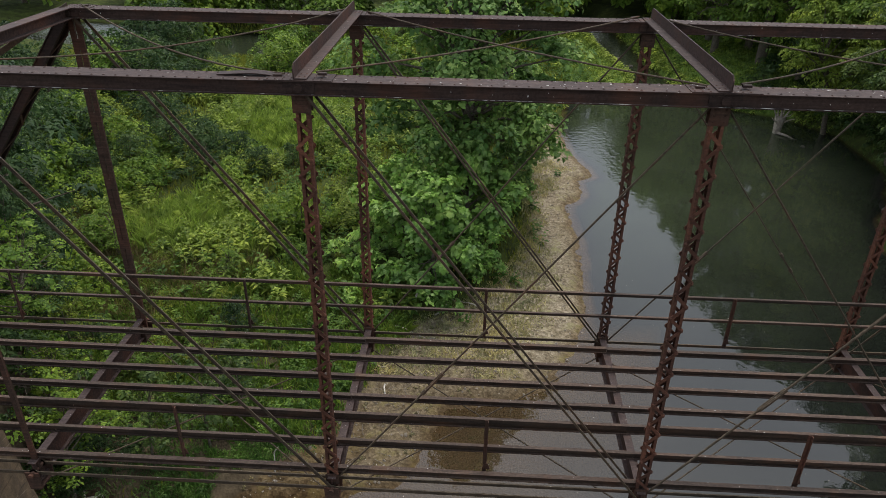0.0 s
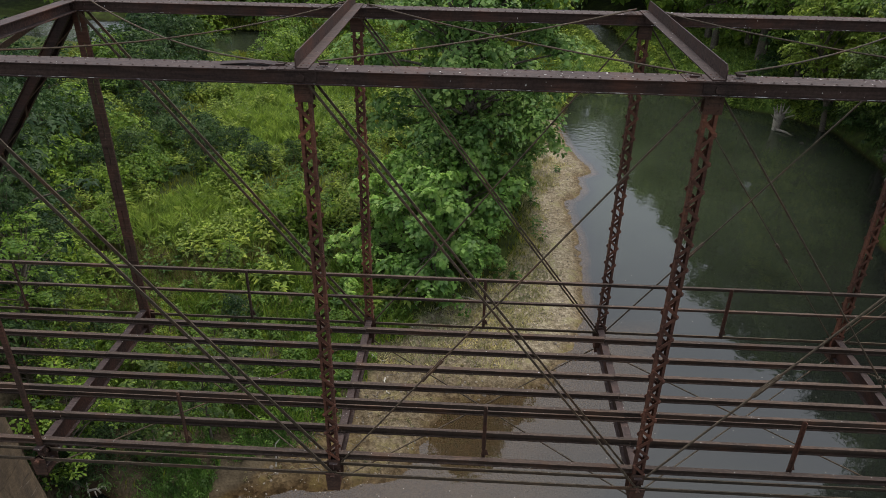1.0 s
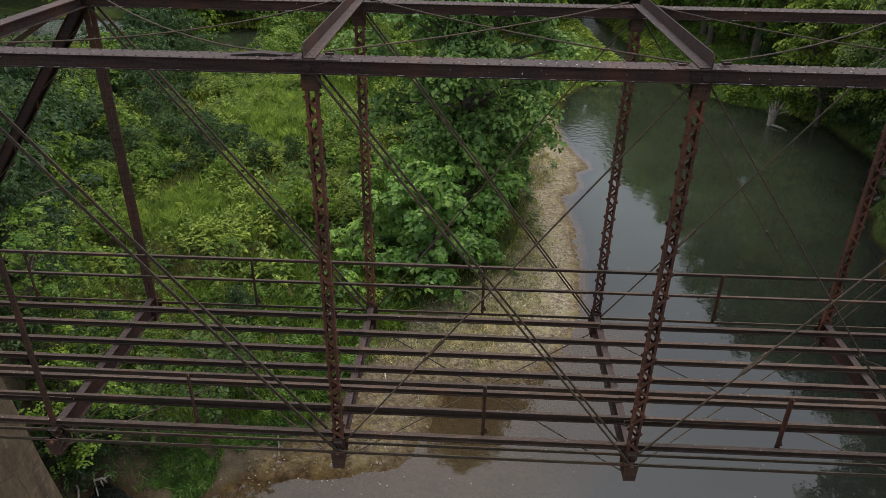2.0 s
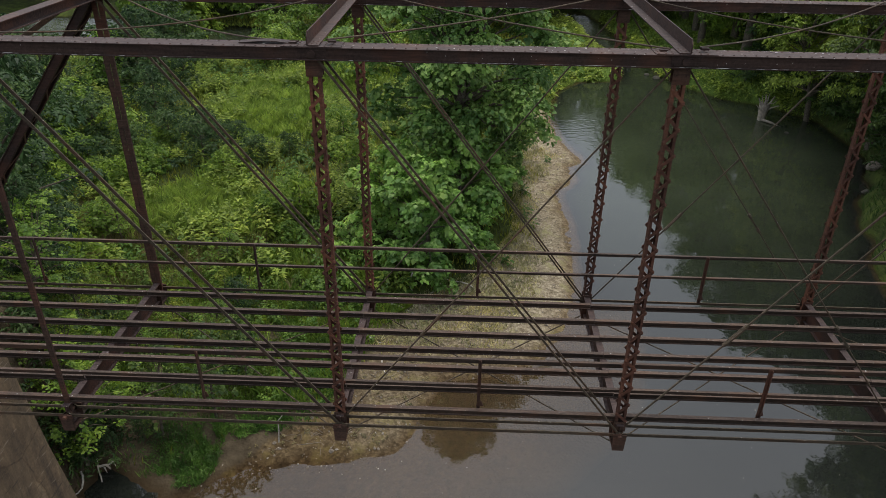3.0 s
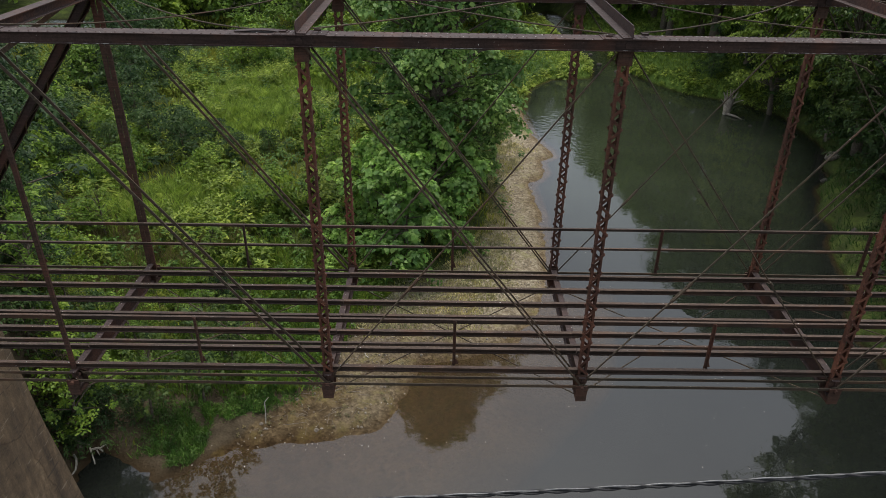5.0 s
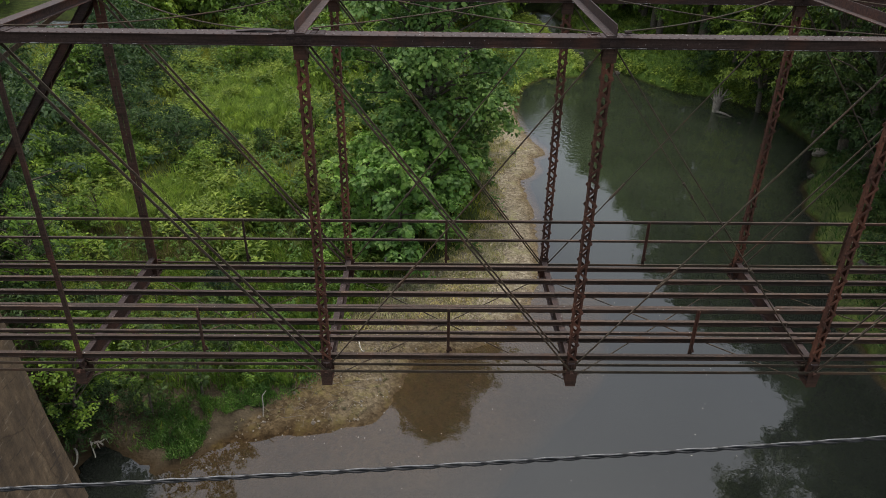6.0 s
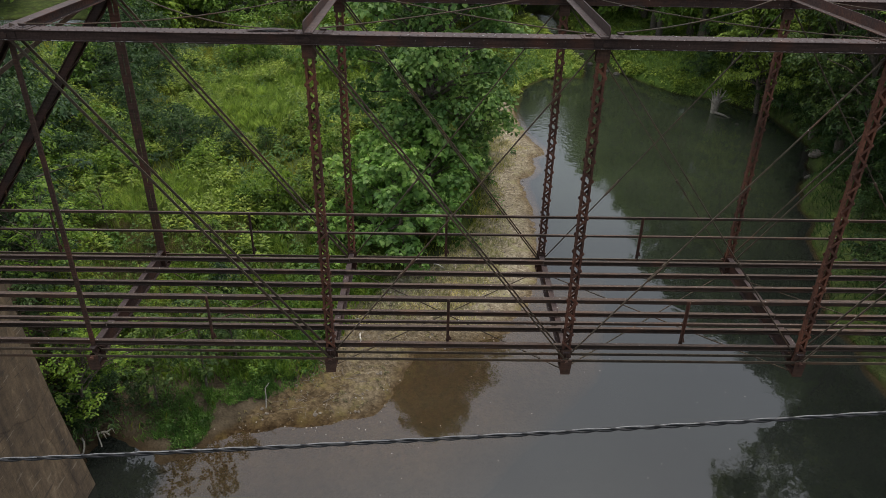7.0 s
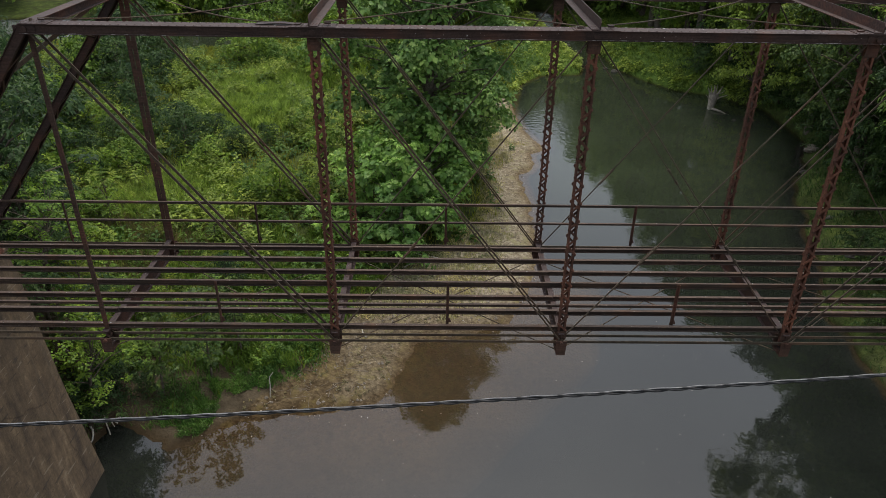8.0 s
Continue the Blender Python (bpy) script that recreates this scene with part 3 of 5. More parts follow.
def counter(p, q, r=0.016, at=0.3, off=0.0):
    p, q = Vector(p) + Vector((0, off, 0)), Vector(q) + Vector((0, off, 0))
    bm = bmesh.new()
    rod(bm, p, q, r)
    ob = part("counter_rod", bm, M_BAR, bridge)
    bm = bmesh.new()
    a, b = p.lerp(q, at), p.lerp(q, at + 0.05)
    _, _, d, s, u = axes(a, b)
    for k in (-1, 1):
        bar(bm, a + s * k * 0.03, b + s * k * 0.03, 0.018, 0.03)
    for c in (a, b):
        rod(bm, c - d * 0.05, c + d * 0.05, 0.036)
    part("turnbuckle", bm, M_BAR, ob)


def chord_box(name, p, q, label):
    """Two channels under a riveted cover plate; the line p to q is the middle of the underside."""
    a, h, w = CHORD_W / 2 - 0.03, CHORD_H, CHORD_W / 2
    bm = bmesh.new()
    prism(bm, p, q, [(-w, h - 0.012), (w, h - 0.012), (w, h), (-w, h)])
    ob = part(name, bm, M_CHORD, bridge, label)
    for e in (-1, 1):
        bm = bmesh.new()
        pts = [(e * (a + 0.035), -0.004), (e * (a - 0.05), -0.004), (e * (a - 0.05), 0.009), (e * (a - 0.012), 0.009), (e * (a - 0.012), h - 0.013), (e * a, h - 0.013), (e * a, 0.009), (e * (a + 0.035), 0.009)]
        prism(bm, p, q, pts if e < 0 else pts[::-1])
        bmesh.ops.recalc_face_normals(bm, faces=bm.faces)
        part("channel", bm, M_CHORD, ob)
    bm = bmesh.new()
    chord_rivets(bm, p, q)
    tagged(part("rivets", bm, M_CHORD, ob), kind="stuff")
    return ob


def chord_rivets(bm, p, q):
    p, q, d, s, u = axes(p, q)
    n = int((q - p).length / 0.15)
    for k in range(n + 1):
        c = p + (q - p) * (k / n)
        for e in (-1, 1):
            rivet(bm, c + s * e * (CHORD_W / 2 - 0.045) + u * CHORD_H, u, 0.02)


for y in (NEAR, FAR):
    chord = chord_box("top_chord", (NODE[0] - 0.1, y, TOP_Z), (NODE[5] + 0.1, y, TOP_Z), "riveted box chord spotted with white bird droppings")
    for i in range(6):
        # splice cover on top, gusset on both sides
        bm = bmesh.new()
        x0, x1 = TNODE[i] - (0.08 if i == 0 else 0.42), TNODE[i] + (0.08 if i == 5 else 0.42)
        bar(bm, (x0, y, TOP_Z + CHORD_H + 0.005), (x1, y, TOP_Z + CHORD_H + 0.005), CHORD_W - 0.01, 0.012)
        for k in range(int((x1 - x0) / 0.095)):
            for e in (-0.14, -0.05, 0.05, 0.14):
                rivet(bm, (x0 + 0.04 + k * 0.095, y + e, TOP_Z + CHORD_H + 0.011), (0, 0, 1), 0.018)
        part("splice_plate", bm, M_CHORD, chord)
        for e in (-1, 1):
            bm = bmesh.new()
            plate(bm, [(TNODE[i] - 0.2, TOP_Z + 0.02), (TNODE[i] + 0.2, TOP_Z + 0.02), (TNODE[i] + 0.2, TOP_Z + CHORD_H - 0.02), (TNODE[i] - 0.2, TOP_Z + CHORD_H - 0.02)], y + e * 0.157 - 0.006, y + e * 0.157 + 0.006)
            for k in range(5):
                for dz in (0.04, 0.13):
                    rivet(bm, (TNODE[i] - 0.16 + 0.08 * k, y + e * 0.163, TOP_Z + dz), (0, e, 0), 0.014)
            part("pin_plate", bm, M_CHORD, chord)
            bm = bmesh.new()
            ring = [(TNODE[i] + 0.055 * math.cos(k * math.pi / 4), TOP_Z + 0.085 + 0.055 * math.sin(k * math.pi / 4)) for k in range(8)]
            plate(bm, ring, y + e * 0.175 - 0.012, y + e * 0.175 + 0.012)
            part("pin", bm, M_CHORD, chord)
    for foot, hip in ((END_L, NODE[0]), (END_R, NODE[5])):
        post = chord_box("end_post", (foot, y, PIN_Z - 0.05), (hip, y, TOP_Z + 0.01), "sloping riveted box end post")
        a, b = Vector((foot, y, PIN_Z - 0.05)), Vector((hip, y, TOP_Z + 0.01))
        for k in range(13):
            bm = bmesh.new()
            p, q, d, sd, u = axes(a, b)
            c = p.lerp(q, 0.06 + 0.072 * k) - u * 0.012
            w = CHORD_W / 2 - 0.02
            e = 1 if k % 2 else -1
            bar(bm, c - sd * w * e - d * 0.2, c + sd * w * e + d * 0.2, 0.05, 0.012, u)
            part("lacing_bar", bm, M_BROWN, post)
        bm = bmesh.new()
        plate(bm, [(foot - 0.3, 10.1), (foot + 0.3, 10.1), (foot + 0.18, 10.55), (foot - 0.18, 10.55)], y - 0.2, y + 0.2)
        part("bearing_shoe", bm, M_RUST, bridge)
    for i in (1, 2, 3, 4):
        make_post(NODE[i], TNODE[i], y)
    for i in (0, 5):
        hip_hanger(NODE[i], y)
    z_up, z_dn = TOP_Z + 0.1, PIN_Z
    for a, b, w in ((0, 1, 0.052), (1, 2, 0.034), (5, 4, 0.052), (4, 3, 0.034)):
        pair("diagonal_bar", (TNODE[a], y, z_up), (NODE[b], y, z_dn), 0.13, w, 0.02)
    counter((NODE[1], y, z_dn), (NODE[2], y, z_up))
    counter((NODE[4], y, z_dn), (NODE[3], y, z_up))
    counter((NODE[2], y, z_dn), (NODE[3], y, z_up), 0.018, 0.3, -0.03)
    counter((NODE[3], y, z_dn), (NODE[2], y, z_up), 0.014, 0.3, 0.03)
    stops = [END_L, *NODE, END_R]
    for a, b in zip(stops[:-1], stops[1:]):
        pair("lower_chord_bar", (a, y, PIN_Z), (b, y, PIN_Z), 0.12, 0.06, 0.022)

# struts across the top, with cut ends, and crossed rods
for i in (1, 2, 3, 4):
    bm = bmesh.new()
    z = TOP_Z + CHORD_H + 0.016
    e = 1 if i < 3 and i != 2 else -1
    # an unequal angle: a tall leg, cut back at both ends, and a flat leg towards mid-span
    x0 = TNODE[i] - e * 0.05
    tall = [(NEAR - 0.16, z), (FAR + 0.16, z), (FAR + 0.16, z + 0.13), (FAR + 0.1, z + 0.19), (NEAR - 0.1, z + 0.19), (NEAR - 0.16, z + 0.13)]
    sides = [[bm.verts.new((x0 + o, yy, zz)) for yy, zz in tall] for o in (-0.008, 0.008)]
    for k in range(6):
        bm.faces.new((sides[0][k], sides[0][(k + 1) % 6], sides[1][(k + 1) % 6], sides[1][k]))
    bm.faces.new(sides[0][::-1])
    bm.faces.new(sides[1])
    bar(bm, (x0 + e * 0.083, NEAR - 0.16, z + 0.007), (x0 + e * 0.083, FAR + 0.16, z + 0.007), 0.15, 0.014)
    for y in (NEAR, FAR):
        for k in range(4):
            rivet(bm, (x0 + e * (0.05 + 0.07 * (k % 2)), y - 0.06 + 0.12 * (k // 2), z + 0.014), (0, 0, 1), 0.018)
    for k in range(26):
        rivet(bm, (x0 + e * 0.008, NEAR + 0.1 + k * 0.16, z + 0.05), (e, 0, 0), 0.012)
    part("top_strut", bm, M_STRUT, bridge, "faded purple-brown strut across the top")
for i in range(5):
    z = TOP_Z + CHORD_H + 0.06
    for ya, yb in ((NEAR, FAR), (FAR, NEAR)):
        bm = bmesh.new()
        dz = 0.015 if ya == NEAR else -0.015
        sag = (0.24, 0.07, 0.14, 0.07, 0.2)[i]
        ends = [Vector((TNODE[i] + 0.2, ya, z + dz)), Vector((TNODE[i + 1] - 0.2, yb, z + dz))]
        path = [ends[0].lerp(ends[1], k / 12) - Vector((0, 0, sag * 4 * (k / 12) * (1 - k / 12))) for k in range(13)]
        for a, b in zip(path[:-1], path[1:]):
            rod(bm, a, b, 0.013, 6)
        bmesh.ops.remove_doubles(bm, verts=bm.verts, dist=0.002)
        ob = part("lateral_rod", bm, M_BAR, bridge)
        for xx, yy in ((TNODE[i] + 0.28, ya), (TNODE[i + 1] - 0.28, yb)):
            bm = bmesh.new()
            bar(bm, (xx - 0.06, yy, z + dz - 0.022), (xx + 0.05, yy, z + dz - 0.022), 0.05, 0.03)
            part("rod_clip", bm, M_CHORD, ob)

# portals at both ends: strut between the hips and crossed braces down the end posts
for foot, hip in ((END_L, NODE[0]), (END_R, NODE[5])):
    sgn = 1 if hip > foot else -1
    bm = bmesh.new()
    i_beam(bm, (hip - 0.03 * sgn, NEAR, TOP_Z + CHORD_H - 0.085), (hip - 0.03 * sgn, FAR, TOP_Z + CHORD_H - 0.085), 0.19, 0.24, 0.016, 0.012)
    part("portal_strut", bm, M_STRUT, bridge)
    slope = Vector((foot - hip, 0, PIN_Z - TOP_Z)).normalized()
    for ya, yb in ((NEAR, FAR), (FAR, NEAR)):
        bm = bmesh.new()
        a = Vector((hip, ya, TOP_Z + 0.15))
        b = Vector((hip, yb, TOP_Z + 0.15)) + slope * 1.5
        a = a + Vector((0.04 if ya == NEAR else -0.04, 0, 0))
        prism(bm, a, b, [(0, 0), (0.1, 0), (0.1, 0.012), (0.012, 0.012), (0.012, 0.1), (0, 0.1)])
        part("portal_brace", bm, M_BAR, bridge)

# floor beams under the pins, hangers, stringers, lower crossed rods
STRINGER_Y = [12.86, 12.23, 11.62, 11.02, 10.42, 9.80, 9.17]
STR_TOP, STR_H = 10.77, 0.115
for i in range(6):
    x = NODE[i]
    bm = bmesh.new()
    i_beam(bm, (x, NEAR - 0.12, 10.443), (x, FAR + 0.12, 10.443), 0.42, 0.14, 0.018, 0.012)
    beam = part("floor_beam", bm, M_STRUT, bridge)
    for y in (NEAR, FAR):
        bm = bmesh.new()
        plate(bm, [(x - 0.105, 10.12), (x + 0.105, 10.12), (x + 0.125, 10.5), (x - 0.125, 10.5)], y - 0.19, y - 0.17)
        plate(bm, [(x - 0.105, 10.12), (x + 0.105, 10.12), (x + 0.125, 10.5), (x - 0.125, 10.5)], y + 0.17, y + 0.19)
        bar(bm, (x, y - 0.17, 10.14), (x, y + 0.17, 10.14), 0.2, 0.03)
        part("hanger_plate", bm, M_BROWN, bridge)
        bm = bmesh.new()
        rod(bm, (x, y - 0.24, PIN_Z), (x, y + 0.24, PIN_Z), 0.045, 10)
        part("pin", bm, M_BROWN, bridge)
rs = random.Random(4)
stops = [END_L - 0.2, *NODE, END_R + 0.2]
for k, y in enumerate(STRINGER_Y):
    for a, b in zip(stops[:-1], stops[1:]):
        bm = bmesh.new()
        j = rs.uniform(-0.012, 0.012)
        i_beam(bm, (a + 0.004, y + j, STR_TOP - STR_H / 2 + rs.uniform(-0.004, 0.004)), (b - 0.004, y + j + rs.uniform(-0.01, 0.01), STR_TOP - STR_H / 2), STR_H, 0.088, 0.013, 0.01)
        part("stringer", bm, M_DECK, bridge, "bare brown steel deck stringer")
for i in range(5):
    for ya, yb in ((NEAR, FAR), (FAR, NEAR)):
        bm = bmesh.new()
        dz = 0.02 if ya == NEAR else -0.02
        rod(bm, (NODE[i], ya, 10.12 + dz), (NODE[i + 1], yb, 10.12 + dz), 0.014)
        part("bottom_lateral_rod", bm, M_BAR, bridge)

# railings inside both trusses
for y, z_top, z_mid in ((NEAR + 0.19, 11.80, 11.22), (FAR - 0.19, 11.88, 11.33)):
    foot_y = y
    for z, h in ((z_top - 0.005, 0.085 if y < 11 else 0.06), (z_mid, 0.06 if y < 11 else 0.05)):
        for a, b in zip([END_L, *NODE], [*NODE, END_R]):
            bm = bmesh.new()
            bar(bm, (a, y, z), (b, y, z), 0.012, h)
            bar(bm, (a, y + 0.026, z + h / 2 - 0.005), (b, y + 0.026, z + h / 2 - 0.005), 0.052, 0.012)
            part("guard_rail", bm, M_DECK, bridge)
    for a, b in zip([END_L, *NODE], [*NODE, END_R]):
        x = (a + b) / 2
        bm = bmesh.new()
        bar(bm, (x - 0.025, foot_y - 0.012, STR_TOP - 0.1), (x - 0.025, foot_y - 0.012, z_top + 0.03), 0.06, 0.012, (0, 1, 0))
        bar(bm, (x + 0.0, foot_y - 0.04, STR_TOP - 0.1), (x + 0.0, foot_y - 0.04, z_top + 0.03), 0.012, 0.055, (0, 1, 0))
        plate(bm, [(x - 0.07, STR_TOP + 0.0), (x + 0.07, STR_TOP + 0.0), (x + 0.03, STR_TOP + 0.12), (x - 0.03, STR_TOP + 0.12)], foot_y - 0.03, foot_y - 0.015)
        part("rail_post", bm, M_BROWN, bridge)

# ---- abutments ----
def abutment(x_face, sgn):
    """A battered concrete block; its face looks along sgn."""
    bm = bmesh.new()
    rows = [(-1.2, 0.45, 1.15), (0.4, 0.4, 0.95), (2.0, 0.34, 0.77), (4.5, 0.24, 0.48), (7.0, 0.14, 0.3), (9.2, 0.06, 0.2), (9.965, 0.0, 0.15)]
    rings = []
    n = 14
    rr = random.Random(8)
    for z, out, wide in rows:
        y0, y1 = NEAR - 0.55 - wide, FAR + 0.25 + wide
        ring = [bm.verts.new((x_face - sgn * 3.2, y0, z))]
        for k in range(n + 1):
            f = k / n
            nick = rr.uniform(-0.035, 0.035)
            ring.append(bm.verts.new((x_face + sgn * (out + nick), y0 + (y1 - y0) * f + (rr.uniform(-0.04, 0.04)), z + rr.uniform(-0.04, 0.04))))
        ring.append(bm.verts.new((x_face - sgn * 3.2, y1, z)))
        rings.append(ring)
    for lo, hi in zip(rings[:-1], rings[1:]):
        for k in range(len(lo)):
            m = (k + 1) % len(lo)
            bm.faces.new((lo[k], lo[m], hi[m], hi[k]))
    bm.faces.new(rings[-1])
    bmesh.ops.recalc_face_normals(bm, faces=bm.faces)
    ob = tagged(new("abutment"), "stained brown concrete bridge abutment, battered and cracked", "abutment")
    part("stem", bm, M_CONC, ob)
    bm = bmesh.new()
    bar(bm, (x_face - sgn * 0.95, NEAR - 0.85, 10.03), (x_face - sgn * 0.95, FAR + 0.55, 10.03), 1.8, 0.13)
    bmesh.ops.bevel(bm, geom=bm.edges[:], offset=0.02, segments=1, affect="EDGES")
    part("bridge_seat", bm, M_CONC, ob)
    bm = bmesh.new()
    bar(bm, (x_face - sgn * 2.5, NEAR - 0.85, 10.35), (x_face - sgn * 2.5, FAR + 0.55, 10.35), 1.2, 0.7)
    bmesh.ops.bevel(bm, geom=bm.edges[:], offset=0.03, segments=1, affect="EDGES")
    part("back_wall", bm, M_CONC, ob)
    return ob


abutment(-11.98, 1)
abutment(END_R + 0.25 - 0.5, -1)

# ---- cable strung past the bridge ----
cable = tagged(new("utility_cable"), "overhead cable of black and bare grey strands twisted together", "cable")
def cable_at(x):
    return Vector((x, 3.22 + 0.0155 * x, 13.60 + 0.0665 * x + 0.0013 * x * x))


# a bare messenger wire on top, two sheathed conductors wound under it
for mat, r_c, turn, swing, up in ((M_CABLE, 0.008, 0.0, 0.005, 0.024), (M_SHEATH, 0.016, 0.0, 0.0155, 0.0), (M_SHEATH, 0.016, 0.5, 0.0155, 0.0)):
    V, F, sides = [], [], 6
    for n in range(981):
        x = -20 + n * 0.05
        c = cable_at(x)
        a = 2 * math.pi * (x / 0.56 + turn)
        cy, cz = c.y + swing * math.cos(a), c.z + up + swing * math.sin(a)
        for m in range(sides):
            b = 2 * math.pi * m / sides
            V.append((x, cy + r_c * math.cos(b), cz + r_c * math.sin(b)))
        if n:
            o = (n - 1) * sides
            F += [(o + m, o + (m + 1) % sides, o + sides + (m + 1) % sides, o + sides + m) for m in range(sides)]
    link("strand", grid_mesh("strand", V, F), mat, cable)


# ---- growing things ----
def kites(c, nrm, t, L, wide, hang):
    """Leaves as kites folded along the midrib: middle, normal, way to the tip and length of each."""
    t = t - nrm * (t * nrm).sum(1)[:, None]
    t /= np.linalg.norm(t, axis=1)[:, None] + 1e-9
    b = np.cross(nrm, t) * L * 0.5 * wide
    fold = nrm * L * 0.09
    back = t * L * 0.05
    return np.stack([c - t * L * 0.5, c + b - back + fold, c + t * L * 0.5 + np.array((0, 0, -hang)) * L, c - b - back + fold], 1)


def leaves(rs, clumps, size, count, upward=0.55, wide=0.75, hang=0.22, spray=13):
    """Sprays of leaves round the clumps, each spray tilted its own way; count leaves for a clump of one metre radius."""
    Vs = []
    for cx, cy, cz, rx, ry, rz in clumps:
        n = max(12, int(count * (rx * ry + rx * rz + ry * rz) / 3))
        m = max(3, n // spray)
        d = rs.normal(size=(m, 3))
        d /= np.linalg.norm(d, axis=1)[:, None]
        d[:, 2] = np.where(d[:, 2] < -0.35, -d[:, 2], d[:, 2])
        rad = 0.55 + 0.5 * rs.random_sample(m) ** 0.6
        mid = np.array((cx, cy, cz)) + d * np.array((rx, ry, rz)) * rad[:, None]
        ax = d * (1 - upward) + np.array((0, 0, upward)) + rs.normal(size=(m, 3)) * 0.26
        ax /= np.linalg.norm(ax, axis=1)[:, None]
        own = rs.randint(0, m, n)
        reach = 0.36 * (rx + ry) / 2 * rs.uniform(0.7, 1.3, m)[own][:, None] + 0.15 * size
        off = rs.normal(size=(n, 3))
        off -= ax[own] * (off * ax[own]).sum(1)[:, None]
        off /= np.linalg.norm(off, axis=1)[:, None]
        q = np.sqrt(rs.random_sample(n))[:, None]
        c = mid[own] + off * q * reach - np.array((0, 0, 0.3)) * q * q * reach + rs.normal(size=(n, 3)) * reach * 0.07
        nrm = ax[own] + off * q * 0.3 + rs.normal(size=(n, 3)) * 0.24
        nrm /= np.linalg.norm(nrm, axis=1)[:, None]
        Vs.append(kites(c, nrm, off + rs.normal(size=(n, 3)) * 0.8, size * rs.uniform(0.6, 1.35, n)[:, None], wide, hang))
    V = np.concatenate(Vs).reshape(-1, 3)
    return V, np.arange(len(V)).reshape(-1, 4)


def herbs(rs, X, Y, Z, high, leaf, count, wide=0.42):
    """Upright leafy plants: leaves in a spiral up a leaning stem, long at the middle, short and steep at the tip."""
    n = len(X)
    f = np.tile((np.arange(count) + 0.5) / count, n)
    who = np.repeat(np.arange(n), count)
    a = np.tile(np.arange(count) * 2.399, n) + rs.uniform(0, 6.28, n)[who] + rs.normal(size=n * count) * 0.25
    lean = (rs.normal(size=(n, 2)) * 0.2)[who] * (high[who] * f)[:, None]
    foot = np.stack([X[who] + lean[:, 0], Y[who] + lean[:, 1], Z[who] + high[who] * f], -1)
    L = (leaf * (0.4 + 0.75 * np.sin(math.pi * (0.2 + 0.75 * f))) * rs.uniform(0.75, 1.25, n)[who] * rs.uniform(0.75, 1.25, n * count))[:, None]
    rise = -0.25 + 0.95 * f ** 1.6 + rs.normal(size=n * count) * 0.2
    t = np.stack([np.cos(a), np.sin(a), rise], -1)
    t /= np.linalg.norm(t, axis=1)[:, None]
    nrm = np.array((0, 0, 1.0)) + rs.normal(size=(n * count, 3)) * 0.16
    nrm -= t * (nrm * t).sum(1)[:, None]
    nrm /= np.linalg.norm(nrm, axis=1)[:, None]
    V = kites(foot + t * L * 0.55, nrm, t, L, wide, 0.25).reshape(-1, 3)
    return V, np.arange(len(V)).reshape(-1, 4)


def tube(path, radii, sides=7):
    """A tapered limb along a path."""
    V, F = [], []
    path = [Vector(p) for p in path]
    for i, (p, r) in enumerate(zip(path, radii)):
        d = (path[min(i + 1, len(path) - 1)] - path[max(i - 1, 0)]).normalized()
        s = d.orthogonal().normalized()
        t = d.cross(s)
        for k in range(sides):
            a = 2 * math.pi * k / sides
            V.append(p + (s * math.cos(a) + t * math.sin(a)) * r)
    for i in range(len(path) - 1):
        for k in range(sides):
            F.append((i * sides + k, i * sides + (k + 1) % sides, (i + 1) * sides + (k + 1) % sides, (i + 1) * sides + k))
    return [tuple(v) for v in V], F


def make_tree(name, category, label, seed, height, spread_r, bare, n_clumps, clump_r, leaf, density, mat, bark, trunk_r, lean=(0, 0), flat=0.75, wide=0.75, hang=0.22, upward=0.55, spray=13):
    """A tapered trunk, limbs out to every clump, and a crown of leaves with gaps. Stands at the origin."""
    rs = np.random.RandomState(seed)
    top = Vector((lean[0], lean[1], height * 0.76))
    trunk_path = [Vector((0, 0, -0.5)), Vector((lean[0] * 0.15, lean[1] * 0.15, height * 0.25)), Vector((lean[0] * 0.5, lean[1] * 0.5, height * 0.55)), top]
    V, F = tube(trunk_path, [trunk_r * 1.25, trunk_r, trunk_r * 0.65, trunk_r * 0.2])
    clumps = []
    for k in range(n_clumps):
        f = (k + rs.random_sample()) / n_clumps
        z = bare + (height - bare) * f
        w = math.sin(math.pi * min(1, 0.18 + 0.80 * f)) ** 0.7
        a = k * 2.399 + rs.uniform(-0.5, 0.5)
        rad = spread_r * w * (rs.uniform(0.55, 1.05) if k % 3 else rs.uniform(0.05, 0.5))
        g = f * 0.9
        c = Vector((lean[0] * g + rad * math.cos(a), lean[1] * g + rad * math.sin(a), z))
        cr = clump_r * rs.uniform(0.65, 1.3)
        clumps.append((c.x, c.y, c.z, cr * rs.uniform(0.85, 1.2), cr * rs.uniform(0.85, 1.2), cr * flat * rs.uniform(0.8, 1.1)))
        up = 2 * max(0.02, min(0.98, f * 0.85 - 0.08))
        s = trunk_path[1].lerp(trunk_path[2], up) if up < 1 else trunk_path[2].lerp(trunk_path[3], up - 1)
        v, fc = tube([s, s.lerp(c, 0.5) + Vector((0, 0, 0.08 * height * 0.3)), c], [trunk_r * 0.32, trunk_r * 0.2, trunk_r * 0.07], 5)
        off = len(V)
        V += v
        F += [tuple(i + off for i in q) for q in fc]
    tree = tagged(new(name), label, category)
    link("trunk", grid_mesh("trunk", V, F), bark, tree)
    lv, lf = leaves(rs, clumps, leaf, density, upward, wide, hang, spray)
    link("crown", grid_mesh("crown", lv, lf), mat, tree)
    return tree


